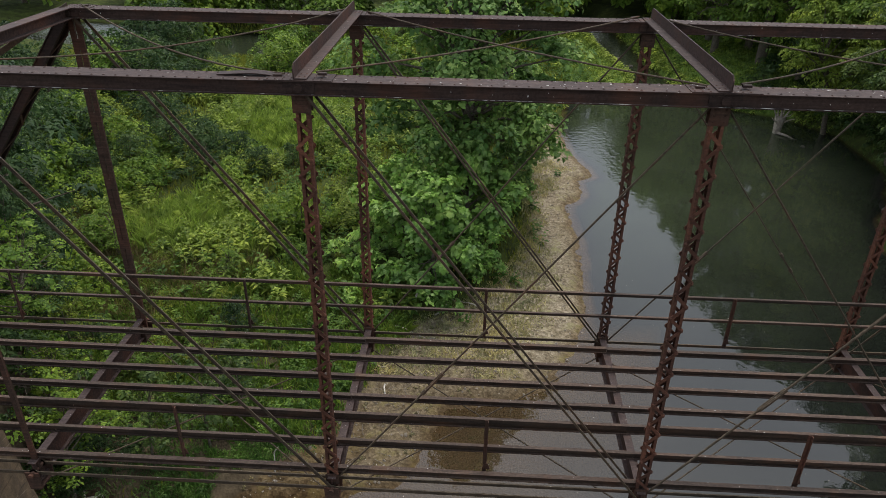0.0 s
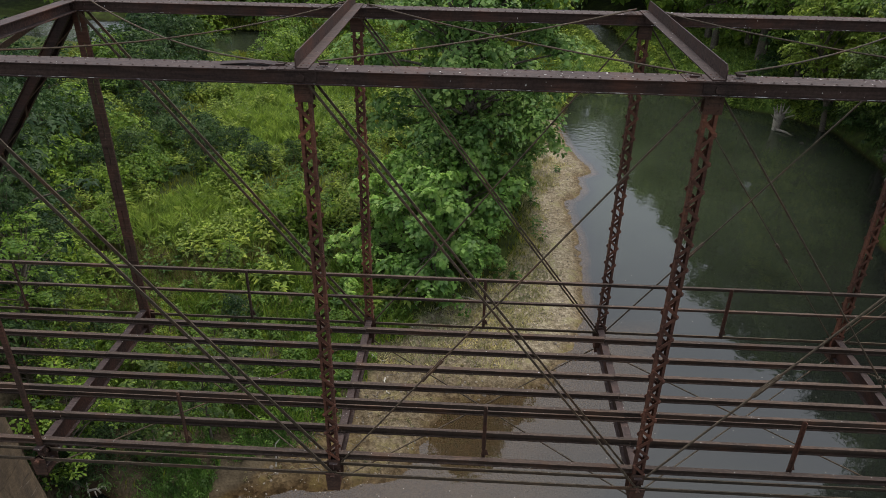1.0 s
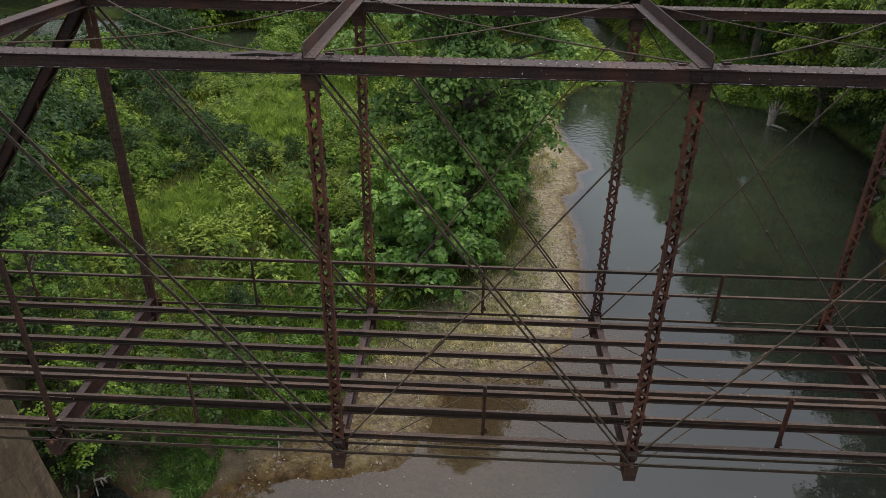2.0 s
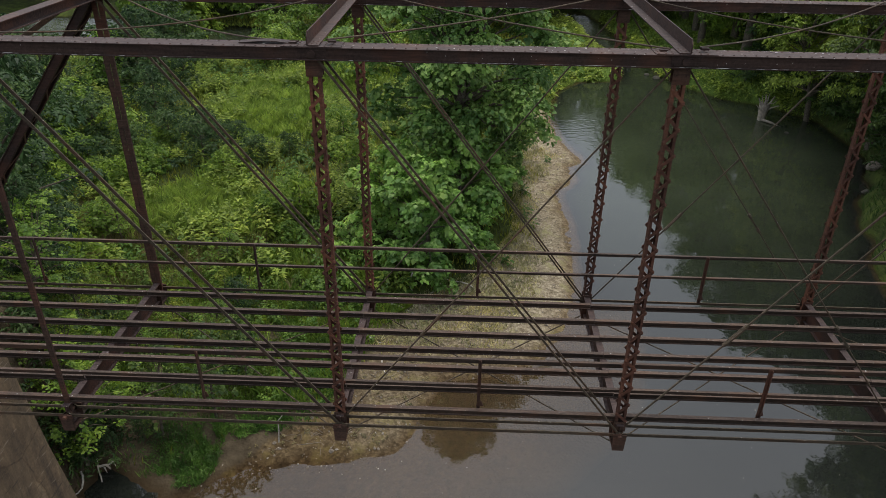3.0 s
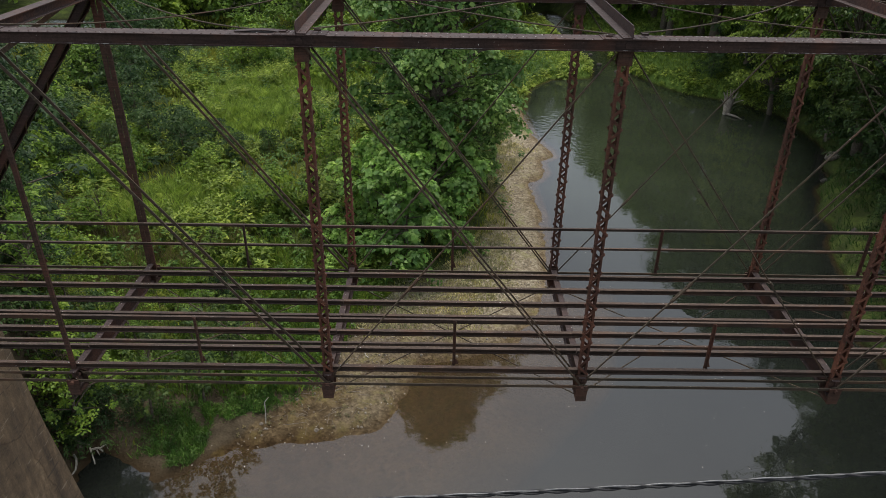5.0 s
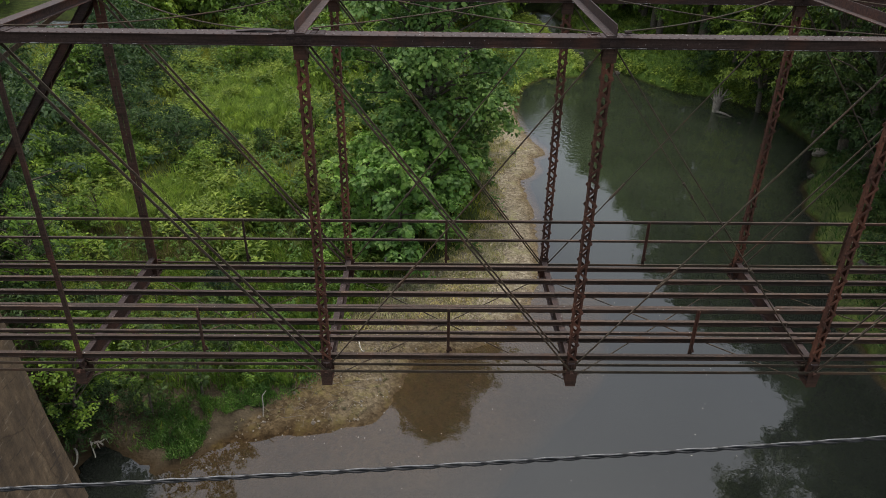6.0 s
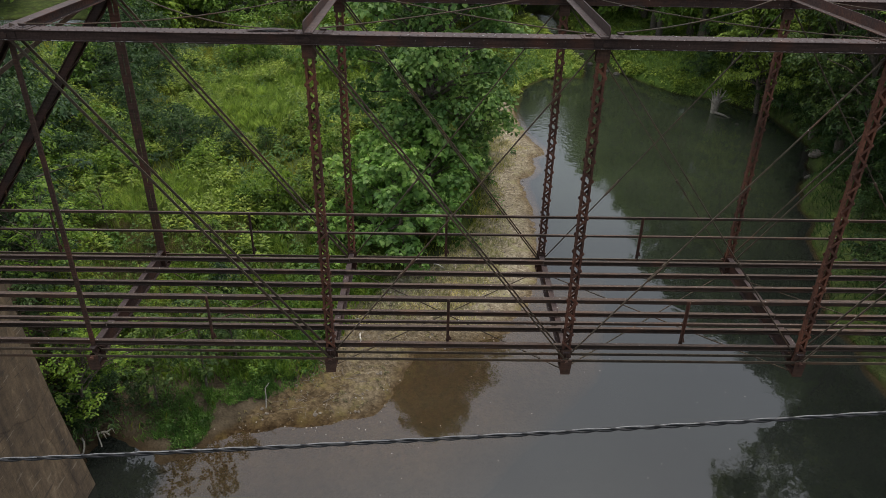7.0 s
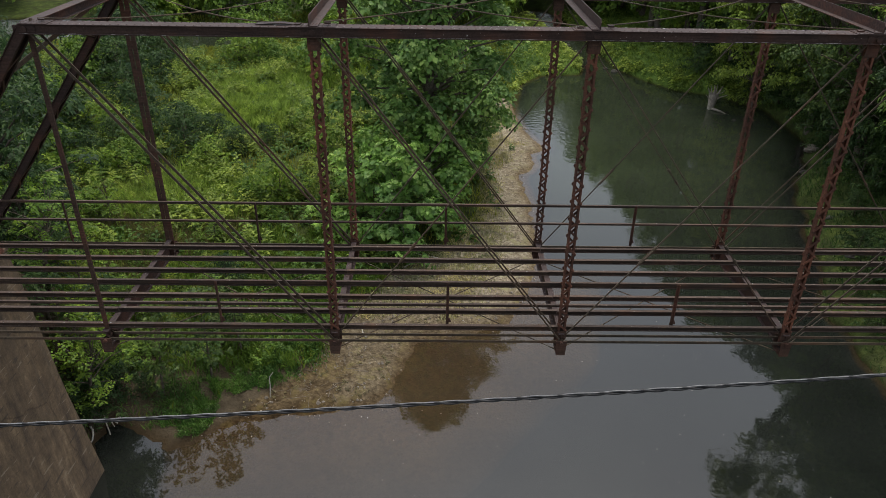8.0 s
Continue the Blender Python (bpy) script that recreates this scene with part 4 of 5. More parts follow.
def plant(ob, spots):
    """Moves a thing to its first spot and copies it to the rest: x, y, scale, turn."""
    for i, (x, y, s, turn) in enumerate(spots):
        m = pose(x, y, height_at(x, y) - 0.05, 0, 0, turn) @ Matrix.Scale(s, 4)
        if i:
            copy_thing(ob, m)
        else:
            first = m
    ob.matrix_basis = first


rt = random.Random(21)
# the sycamore on the gravel bar
syc = make_tree("sycamore_tree", "tree", "large green sycamore tree leaning over the gravel bar", 5, 17.7, 5.5, 3.4, 106, 1.15, 0.255, 310, M_OLDSYC, M_BARK, 0.34, (0.3, 1.2), 0.62, 0.95)
plant(syc, [(-0.1, 37.6, 1.0, 0)])
fore = make_tree("sycamore_sapling", "tree", "bright green young sycamore with big leaves", 9, 6.4, 2.5, 0.9, 32, 0.82, 0.26, 310, M_SYC, M_BARK, 0.12, (0, 0), 0.62, 0.95)
tagged(fore, group="young sycamores")
plant(fore, [(-1.4, 29.9, 0.92, 0), (-3.2, 33.0, 0.85, 80), (0.7, 31.4, 0.5, 150), (1.1, 36.5, 0.7, 40), (0.1, 33.5, 0.95, 250), ])
side_tree = make_tree("sycamore_sapling", "tree", "slender green sycamore at the edge of the gravel", 10, 7.2, 2.3, 0.8, 38, 0.8, 0.24, 300, M_OLDSYC, M_BARK, 0.12, (0.5, 0), 0.6, 0.95)
tagged(side_tree, group="young sycamores")
plant(side_tree, [(3.2, 46.5, 1.0, 0), (2.6, 41.0, 0.8, 100)])

bush = make_tree("bush", "bush", "dense green bush on the flood plain", 12, 2.8, 1.8, 0.3, 14, 0.85, 0.19, 230, M_WOOD, M_BARK, 0.05)
tagged(bush, group="bushes of the flood plain")
plant(bush, [(-14.4, 38.8, 0.7, 10), (-19.5, 83, 1.4, 40), (-20.4, 74, 1.5, 80), (-24.5, 36, 1.1, 120), (-10.5, 73, 1.5, 10), (-29, 41, 1.6, 200), (-18.5, 31.5, 0.7, 250), (-9, 61, 1.2, 20),
             (-26.5, 44, 1.3, 60), (-6.5, 40.0, 0.9, 140), (-8.2, 46.0, 0.9, 180), (-17, 66, 1.3, 220), (-5, 66, 1.6, 300), (3, 62, 1.3, 330), (-1, 57, 1.4, 12), (-30, 57, 1.5, 75), (-10.6, 33.5, 0.6, 45)] + [(x, y, k, t) for x, y, k, t in ((rt.uniform(-36, -5), rt.uniform(24, 72), rt.uniform(0.35, 0.95), rt.uniform(0, 360)) for _ in range(120)) if math.sin(x * 0.35 + 1) + math.sin(y * 0.27 + x * 0.11) > -0.2 and -28.5 < x < -7 + (y - 24) * 0.05 and ((x + 12) / 6) ** 2 + ((y - 51) / 11) ** 2 > 1 and ((x + 14) / 5) ** 2 + ((y - 34) / 4) ** 2 > 1])
low = make_tree("bush", "bush", "low light green bush at the edge of the gravel", 13, 1.7, 1.3, 0.15, 12, 0.6, 0.2, 260, M_SYC, M_BARK, 0.04)
tagged(low, group="low bushes at the gravel")
plant(low, [(-0.9, 28.6, 0.9, 0), (-2.9, 29.2, 1.0, 150), (-4.4, 30.2, 1.0, 200), (-5.6, 31.6, 1.0, 300), (-5.2, 28.0, 0.6, 20)])
dark = make_tree("shrub", "bush", "dark blue-green shrub among tall weeds", 14, 3.2, 2.2, 0.2, 20, 0.85, 0.25, 215, M_BLUELEAF, M_BARK, 0.06, (0, 0), 0.5, 0.36, 0.2)
tagged(dark, group="dark shrubs of the flood plain")
plant(dark, [(-26.4, 56, 1.4, 0), (-16.4, 41, 1.0, 50), (-19.5, 43.5, 0.9, 100), (-23, 50, 1.2, 150), (-33, 77, 1.8, 200), (-29, 62, 1.4, 250), (-34, 50, 1.6, 300), (-22.5, 38.5, 0.8, 20), (-31, 69, 1.6, 75), (-13.4, 16.7, 0.75, 20), (-13.9, 17.7, 0.85, 130), (-12.9, 17.6, 0.6, 240), (-11.2, 18.3, 0.36, 70), (-12.5, 18.5, 0.48, 150), (-13.2, 19.6, 0.5, 220), (-14.8, 23.2, 0.6, 200), (-8.6, 22.2, 0.45, 260), (-9.8, 25.6, 0.5, 310), (-21.5, 46.5, 1.0, 15), (-17.8, 45.5, 0.75, 95), (-15.0, 43.5, 0.7, 170), (-13.2, 41.8, 0.6, 220), (-24.5, 43.5, 1.1, 280), (-21, 41, 0.8, 330), (-30.3, 66.5, 1.7, 40), (-27.5, 69, 1.5, 130), (-25, 64, 1.1, 200), (-23.5, 57.5, 1.0, 255), (-11.5, 43.6, 0.5, 12), (-27, 42, 1.4, 35), (-30.5, 47, 1.6, 115), (-33.5, 54, 1.6, 205), (-26, 37.8, 1.1, 275), (-29, 60, 1.5, 345), (-32, 61, 1.5, 60), (-24.2, 33.4, 1.2, 80), (-21.6, 31.2, 1.0, 190)])
yellow = make_tree("maple_sapling", "tree", "yellow-green maple sapling at the foot of the bank", 17, 3.4, 1.9, 0.6, 19, 0.6, 0.115, 470, M_YELLOWLEAF, M_BARK, 0.05, (0, 0), 0.4, 0.5, 0.3)
tagged(yellow, group="yellow-green saplings under the bridge")
plant(yellow, [(-14.6, 21.5, 0.8, 60), (-13.1, 22.4, 0.6, 10), (-11.4, 22.6, 0.5, 140), (-15.8, 23.6, 0.8, 280), (-12.4, 24.6, 0.5, 120), (-9.8, 23.2, 0.4, 75), (-16.5, 26.0, 0.45, 190), (-10.8, 27.0, 0.35, 240), (-14.6, 29.5, 0.4, 300), (-13.2, 26.8, 0.35, 33)])
maple = make_tree("maple_tree", "tree", "green maple leaning out beside the concrete abutment", 19, 5.4, 2.0, 1.4, 28, 0.72, 0.13, 430, M_WOOD, M_BARK, 0.09, (1.0, 0.4), 0.3, 0.7, 0.12, 0.85, 24)
tagged(maple, group="maples beside the abutment")
plant(maple, [(-12.9, 17.0, 0.92, -40), (-13.6, 17.5, 0.85, 10), (-13.0, 18.7, 0.72, 250), (-14.2, 18.6, 0.85, 0), (-15.6, 20.6, 1.0, 100), (-12.6, 22.4, 0.55, 200), (-10.2, 23.6, 0.4, 40), (-11.4, 29.0, 0.45, 10), (-17.5, 31, 0.6, 88)])

# saplings added here only to darken the water with their reflection
elm = make_tree("elm_sapling", "tree", "thin dark sapling added on the muddy bank for its reflection", 23, 4.6, 1.1, 1.0, 18, 0.58, 0.15, 330, M_DARKLEAF, M_BARK, 0.05, (0.3, -0.5), 0.5)
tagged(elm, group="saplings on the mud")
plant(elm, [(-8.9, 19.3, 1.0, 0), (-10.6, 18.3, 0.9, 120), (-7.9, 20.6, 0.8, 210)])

# woods: taller trees on both banks, far ones coarser
big = make_tree("woodland_tree", "tree", "tall leafy woodland tree on the creek bank", 31, 19, 5.3, 3.2, 62, 1.4, 0.28, 260, M_BANKLEAF, M_BARK, 0.35, (0, 0), 0.36, 0.6, 0.35, 0.6, 18)
tagged(big, group="bank trees")
plant(big, [(35.0, 50.0, 1.2, 55), (33.5, 59, 1.25, 165), (35.3, 44, 1.15, 0), (34, 36, 1.2, 70), (27.0, 25.0, 0.95, 75), (30.0, 31.0, 1.1, 200), (30.5, 20, 1.05, 210), (37, 55, 1.3, 330), (32.3, 63.5, 1.35, 100), (28.6, 73.0, 1.2, 45), (30.5, 67.5, 1.28, 190), (25.8, 79, 0.95, 260), (29, 78, 1.0, 15), (26.4, 83.5, 1.0, 120), (26.8, 89.5, 1.0, 220)])
shade = make_tree("walnut_tree", "tree", "tall leafy tree beside the bridge abutment", 51, 13.5, 3.4, 2.4, 46, 1.1, 0.3, 230, M_BLUELEAF, M_BARK, 0.24, (0, 0), 0.36, 0.4, 0.3)
tagged(shade, group="tall trees beside the abutment")
plant(shade, [(-18.6, 24.4, 1.0, 0), (-15.8, 21.4, 0.5, 40), (-22.5, 29.5, 0.9, 120), (-17.2, 19.3, 0.65, 220), (-27.5, 36.0, 0.75, 60), (-31.5, 44.5, 0.85, 170)])
edge = [(21.6, 19.5, 0.55), (20.9, 22.5, 0.35), (22.6, 26.5, 0.5), (23.6, 29.5, 0.3), (25.2, 33.2, 0.32), (21.4, 17.0, 0.4), (28.2, 36.5, 0.65), (29.0, 39.5, 0.7), (29.9, 43.2, 0.75), (31.3, 47.8, 0.8), (31.6, 52.6, 0.8), (31.2, 57.6, 0.7), (30.4, 62.5, 0.7), (32.5, 45.4, 0.9), (33.0, 50.4, 0.9), (33.0, 55.2, 0.9), (31.4, 41.4, 0.8), (30.4, 37.6, 0.8),
        (26.5, 66.0, 0.5), (31, 67, 1.2), (23.8, 22.5, 0.7)]
for x, y, k in edge:
    copy_thing(dark, pose(x, y, height_at(x, y) - 0.05, 0, 0, rt.uniform(0, 360)) @ Matrix.Scale(k * 1.15, 4))
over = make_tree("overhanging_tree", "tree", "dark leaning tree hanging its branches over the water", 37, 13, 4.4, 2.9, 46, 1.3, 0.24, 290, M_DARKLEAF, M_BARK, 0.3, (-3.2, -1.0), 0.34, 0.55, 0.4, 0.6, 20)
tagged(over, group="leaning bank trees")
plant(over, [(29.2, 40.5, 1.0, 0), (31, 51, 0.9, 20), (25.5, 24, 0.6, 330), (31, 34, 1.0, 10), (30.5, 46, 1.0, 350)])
ash = make_tree("ash_tree", "tree", "light green tree leaning out over the creek", 39, 11, 3.4, 2.6, 34, 1.1, 0.23, 330, M_ASHLEAF, M_BARK, 0.2, (-3.6, -1.0), 0.42, 0.6, 0.35, 0.6, 20)
tagged(ash, group="light green bank trees")
plant(ash, [(31.4, 52.0, 1.0, 0), (31.0, 61.5, 1.15, 20), (34.0, 57.5, 1.35, 340), (29.7, 58.8, 1.02, 8)])
cotton = make_tree("cottonwood_tree", "tree", "tall cottonwood leaning far out over the creek", 43, 16.2, 2.9, 12.4, 30, 1.0, 0.22, 330, M_ASHLEAF, M_BARK, 0.13, (-7.0, -1.5), 0.5)
plant(cotton, [(27.4, 32.0, 1.0, 0)])
far = make_tree("far_tree", "tree", "broad leafy tree in the woods along the creek", 41, 15, 5.6, 0.8, 36, 2.2, 0.62, 52, M_FARWOOD, M_BARK, 0.3)
tagged(far, group="trees of the far woods")
spots = []
for k in range(20):
    a = k / 20
    x = -75 + 150 * ((k * 0.618) % 1.0) + rt.uniform(-3, 3)
    y = 92 + 34 * a + rt.uniform(-4, 4)
    if 10 < x < 23 and y < 109:
        continue
    spots.append((x, y, rt.uniform(0.75, 1.25), rt.uniform(0, 360)))
for x, y in ((-40, 44), (-44, 58), (-42, 70), (-40, 34), (-36, 88), (-46, 80), (-28, 96), (-32, 98), (-35, 104), (-15, 92), (-4, 86), (5, 88), (31, 78), (36, 72), (42, 62), (46, 50), (44, 38), (40, 26), (27, 92), (38, 86), (8, 98), (16, 112), (11, 116), (21, 115), (13, 122), (19, 125), (24, 104), (9.5, 108), (27, 110), (25.4, 95.5)):
    spots.append((x, y, 1.25 if 25 < x < 26.9 and y < 96 else rt.uniform(0.7, 1.1), rt.uniform(0, 360)))
# unseen trees added behind the camera to close in light and reflections
for k in range(5):
    a = math.pi * (1.02 + 0.96 * k / 4)
    spots.append((5 + 62 * math.cos(a), 5 + 55 * math.sin(a), rt.uniform(0.9, 1.3), rt.uniform(0, 360)))
plant(far, [q for q in spots if q[1] < 116 and not (abs(q[0]) > 38 and 20 < q[1] < 90 and abs(q[0]) < 50)])


def scatter(n, box, keep, seed):
    rs = np.random.RandomState(seed)
    x0, y0, x1, y1 = box
    X, Y = rs.uniform(x0, x1, n), rs.uniform(y0, y1, n)
    Z, G, D = land(X, Y)
    ok = keep(X, Y, Z, G, D, rs)
    return X[ok], Y[ok], Z[ok], rs


# grass: blades in tufts over the flood plain and the banks
X, Y, Z, rs = scatter(150000, (-45, 14.5, 40, 95), lambda X, Y, Z, G, D, rs: (D > 0.4) & (rs.random_sample(len(X)) > 0.15 + 0.85 * G + np.where((X < -5.5) & (Y < 23.5), 0.8, 0) + np.where((G > 0.2) & (D < 1.5), 1, 0)) & (waves(X, Y, 11, 12) > -0.9) & ~((X > 15) & (Y < 58)) & ~((X > 9) & (Y >= 58)), 3)
n = len(X)
far_f = 1 + np.clip((Y - 25) / 35, 0, 2)
hgt = (0.35 + 0.35 * rs.random_sample(n)) * (0.75 + 0.35 * waves(X, Y, 13, 14))
hgt = np.clip(hgt, 0.12, 1.1) * (1 - 0.6 * land(X, Y)[1])
a = rs.uniform(0, 6.28, n)
w = 0.022 * far_f * rs.uniform(0.7, 1.5, n)
lean = rs.normal(size=(n, 2)) * 0.28 * hgt[:, None]
base = np.stack([X, Y, Z - 0.03], -1)
side = np.stack([np.cos(a) * w, np.sin(a) * w, np.zeros(n)], -1)
mid = base + np.stack([lean[:, 0] * 0.35, lean[:, 1] * 0.35, hgt * 0.6], -1)
tip = base + np.stack([lean[:, 0], lean[:, 1], hgt], -1)
V = np.stack([base - side, base + side, mid + side * 0.8, tip, mid - side * 0.8], 1).reshape(-1, 3)
tagged(link("grass", grid_mesh("grass", V, np.arange(len(V)).reshape(-1, 5)), M_GRASS), "tall yellow-green grass on the flood plain", "grass", kind="stuff")

# short straw-coloured grass on the landward side of the bar
X, Y, Z, rs = scatter(120000, (-4, 24, 9, 60), lambda X, Y, Z, G, D, rs: (G > 0.25) & (rs.random_sample(len(X)) < smooth(1.3, 3.0, D + 0.6 * waves(X, Y, 59, 3))), 33)
n = len(X)
a = rs.uniform(0, 6.28, n)
lean = rs.normal(size=(n, 2)) * 0.09
hgt = rs.uniform(0.05, 0.24, n)
base = np.stack([X, Y, Z - 0.02], -1)
side = np.stack([np.cos(a), np.sin(a), np.zeros(n)], -1) * rs.uniform(0.02, 0.045, n)[:, None]
tip = base + np.stack([lean[:, 0], lean[:, 1], hgt], -1)
V = np.stack([base - side, base + side, tip], 1).reshape(-1, 3)
tagged(link("grass", grid_mesh("grass", V, np.arange(len(V)).reshape(-1, 3)), M_STRAW), "short straw-coloured grass on the gravel bar", "grass", kind="stuff")

# dead brown weeds between the bushes beside the bridge
X, Y, Z, rs = scatter(36000, (-26, 23.5, -10, 36), lambda X, Y, Z, G, D, rs: (D > 1) & (waves(X, Y, 83, 5) + 0.5 * smooth(-12, -17, X) + 0.5 * rs.random_sample(len(X)) > 0.22), 37)
n = len(X)
a = rs.uniform(0, 6.28, n)
lean = rs.normal(size=(n, 2)) * 0.3
hgt = rs.uniform(0.25, 0.95, n)
base = np.stack([X, Y, Z - 0.02], -1)
side = np.stack([np.cos(a), np.sin(a), np.zeros(n)], -1) * rs.uniform(0.012, 0.03, n)[:, None]
tip = base + np.stack([lean[:, 0], lean[:, 1], hgt], -1)
V = np.stack([base - side, base + side, tip], 1).reshape(-1, 3)
tagged(link("weeds", grid_mesh("weeds", V, np.arange(len(V)).reshape(-1, 3)), M_DRY), "dead brown weeds among the bushes", "weeds", kind="stuff")

# bank grass below the woods, its dark colour standing in for their shade
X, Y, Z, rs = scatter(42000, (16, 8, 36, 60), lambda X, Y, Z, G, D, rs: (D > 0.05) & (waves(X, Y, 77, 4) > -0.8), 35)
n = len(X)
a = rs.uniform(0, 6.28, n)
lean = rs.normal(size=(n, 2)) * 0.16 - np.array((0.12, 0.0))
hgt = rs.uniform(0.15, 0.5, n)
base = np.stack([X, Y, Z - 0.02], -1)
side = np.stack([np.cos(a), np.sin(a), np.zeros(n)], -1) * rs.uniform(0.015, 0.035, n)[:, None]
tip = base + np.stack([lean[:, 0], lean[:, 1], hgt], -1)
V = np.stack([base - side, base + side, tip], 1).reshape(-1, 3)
tagged(link("grass", grid_mesh("grass", V, np.arange(len(V)).reshape(-1, 3)), M_SHADEGRASS), "grass on the steep wooded bank, coloured dark for tree shade", "grass", kind="stuff")

# short fresh grass on the far shores
X, Y, Z, rs = scatter(40000, (8, 58, 34, 100), lambda X, Y, Z, G, D, rs: (D > 0.1) & (G < 0.3), 39)
n = len(X)
a = rs.uniform(0, 6.28, n)
lean = rs.normal(size=(n, 2)) * 0.16
hgt = rs.uniform(0.12, 0.4, n)
base = np.stack([X, Y, Z - 0.02], -1)
side = np.stack([np.cos(a), np.sin(a), np.zeros(n)], -1) * rs.uniform(0.04, 0.09, n)[:, None]
tip = base + np.stack([lean[:, 0], lean[:, 1], hgt], -1)
V = np.stack([base - side, base + side, tip], 1).reshape(-1, 3)
tagged(link("grass", grid_mesh("grass", V, np.arange(len(V)).reshape(-1, 3)), M_SHOREGRASS), "short green grass on the far shore", "grass", kind="stuff")

# rank weeds overhanging the far shores
X, Y, Z, rs = scatter(5200, (8, 60, 34, 100), lambda X, Y, Z, G, D, rs: (D > 0.05) & (rs.random_sample(len(X)) < 0.12 + 0.85 * smooth(1.6, 0.5, D)) & (waves(X, Y, 95, 4) > -0.5), 45)
V, F = herbs(rs, X, Y, Z, rs.uniform(0.3, 0.75, len(X)), 0.4, 11, 0.5)
tagged(link("weeds", grid_mesh("weeds", V, F), M_SHOREGRASS), "rank green weeds hanging over the far shore", "weeds", kind="stuff")

# weeds: low leafy plants between the grass
X, Y, Z, rs = scatter(7500, (-42, 14.5, 36, 90), lambda X, Y, Z, G, D, rs: (D > 0.5) & (X < 12) & (Y > 27) & (rs.random_sample(len(X)) > 0.1 + 0.88 * G) & (waves(X, Y, 17, 10) > -0.25) & ~((X < -5.5) & (Y < 24) & (rs.random_sample(len(X)) < 0.75)), 5)
V, F = herbs(rs, X, Y, Z, rs.uniform(0.35, 0.85, len(X)) * (1.1 + 0.4 * waves(X, Y, 23, 8)), 0.34, 13, 0.5)
tagged(link("weeds", grid_mesh("weeds", V, F), M_WEED), "green leafy weeds covering the bank", "weeds", kind="stuff")

# a finer mat of weeds on the bank below the bridge, thick along the mud and thin on the bare soil behind it
def mat_keep(X, Y, Z, G, D, rs):
    strip = smooth(3.4, 2.0, D) * smooth(-11.2, -9.4, X) + smooth(-8.2, -6.6, X) * smooth(0.1, 0.5, waves(X, Y, 37, 3) + 0.45)
    return (D > np.where(X > -8.3, 1.5, 0.28) + 0.25 * waves(X, Y, 73, 1.5)) & (G < 0.25 + 0.6 * rs.random_sample(len(X)) ** 2) & (rs.random_sample(len(X)) < 0.05 + 0.85 * strip) & (waves(X, Y, 37, 2.2) > -0.5)


X, Y, Z, rs = scatter(1900, (-15, 15.6, -4, 26), mat_keep, 15)
clumps = [(x, y, z + 0.14 * k, 0.24 * k, 0.24 * k, 0.26 * k) for x, y, z, k in zip(X, Y, Z, rs.uniform(0.6, 1.5, len(X)))]
V, F = leaves(rs, clumps, 0.1, 200, 0.4, 0.4)
tagged(link("weeds", grid_mesh("weeds", V, F), M_WEED), "low green weeds on the muddy bank under the bridge", "weeds", kind="stuff")

X, Y, Z, rs = scatter(90000, (-15, 15.6, -4, 26), mat_keep, 16)
n = len(X)
a = rs.uniform(0, 6.28, n)
lean = rs.normal(size=(n, 2)) * 0.13
hgt = rs.uniform(0.1, 0.34, n) * (1 + 0.35 * waves(X, Y, 61, 1.6))
base = np.stack([X, Y, Z - 0.02], -1)
side = np.stack([np.cos(a), np.sin(a), np.zeros(n)], -1) * rs.uniform(0.012, 0.026, n)[:, None]
tip = base + np.stack([lean[:, 0], lean[:, 1], hgt], -1)
V = np.stack([base - side, base + side, tip], 1).reshape(-1, 3)
tagged(link("grass", grid_mesh("grass", V, np.arange(len(V)).reshape(-1, 3)), M_BANKGRASS), "fresh green grass on the muddy bank", "grass", kind="stuff")

# arching fresh grass and small weeds behind the bank, seen between the stringers
X, Y, Z, rs = scatter(36000, (-19, 19.5, -2.2, 31), lambda X, Y, Z, G, D, rs: (D > 2.3) & (G < 0.25 + 0.3 * rs.random_sample(len(X))) & (waves(X, Y, 63, 2.6) + rs.random_sample(len(X)) > 0.15), 19)
n = len(X)
a = rs.uniform(0, 6.28, n)
hgt = rs.uniform(0.25, 0.7, n) * (1 + 0.3 * waves(X, Y, 65, 2))
lean = rs.normal(size=(n, 2)) * 0.45 * hgt[:, None]
base = np.stack([X, Y, Z - 0.02], -1)
side = np.stack([np.cos(a), np.sin(a), np.zeros(n)], -1) * rs.uniform(0.012, 0.024, n)[:, None]
mid = base + np.stack([lean[:, 0] * 0.4, lean[:, 1] * 0.4, hgt * 0.7], -1)
tip = base + np.stack([lean[:, 0], lean[:, 1], hgt * 0.85], -1)
V = np.stack([base - side, base + side, mid + side * 0.8, tip, mid - side * 0.8], 1).reshape(-1, 3)
tagged(link("grass", grid_mesh("grass", V, np.arange(len(V)).reshape(-1, 5)), M_LUSH), "arching fresh green grass behind the bank", "grass", kind="stuff")
X, Y, Z, rs = scatter(2600, (-19, 19.5, -2.5, 29), lambda X, Y, Z, G, D, rs: (D > 1.0) & (G < 0.2) & (waves(X, Y, 69, 2.2) > 0.1), 21)
V, F = herbs(rs, X, Y, Z, rs.uniform(0.25, 0.8, len(X)), 0.17, 18, 0.5)
tagged(link("weeds", grid_mesh("weeds", V, F), M_WEED), "small-leaved dark weeds behind the bank", "weeds", kind="stuff")

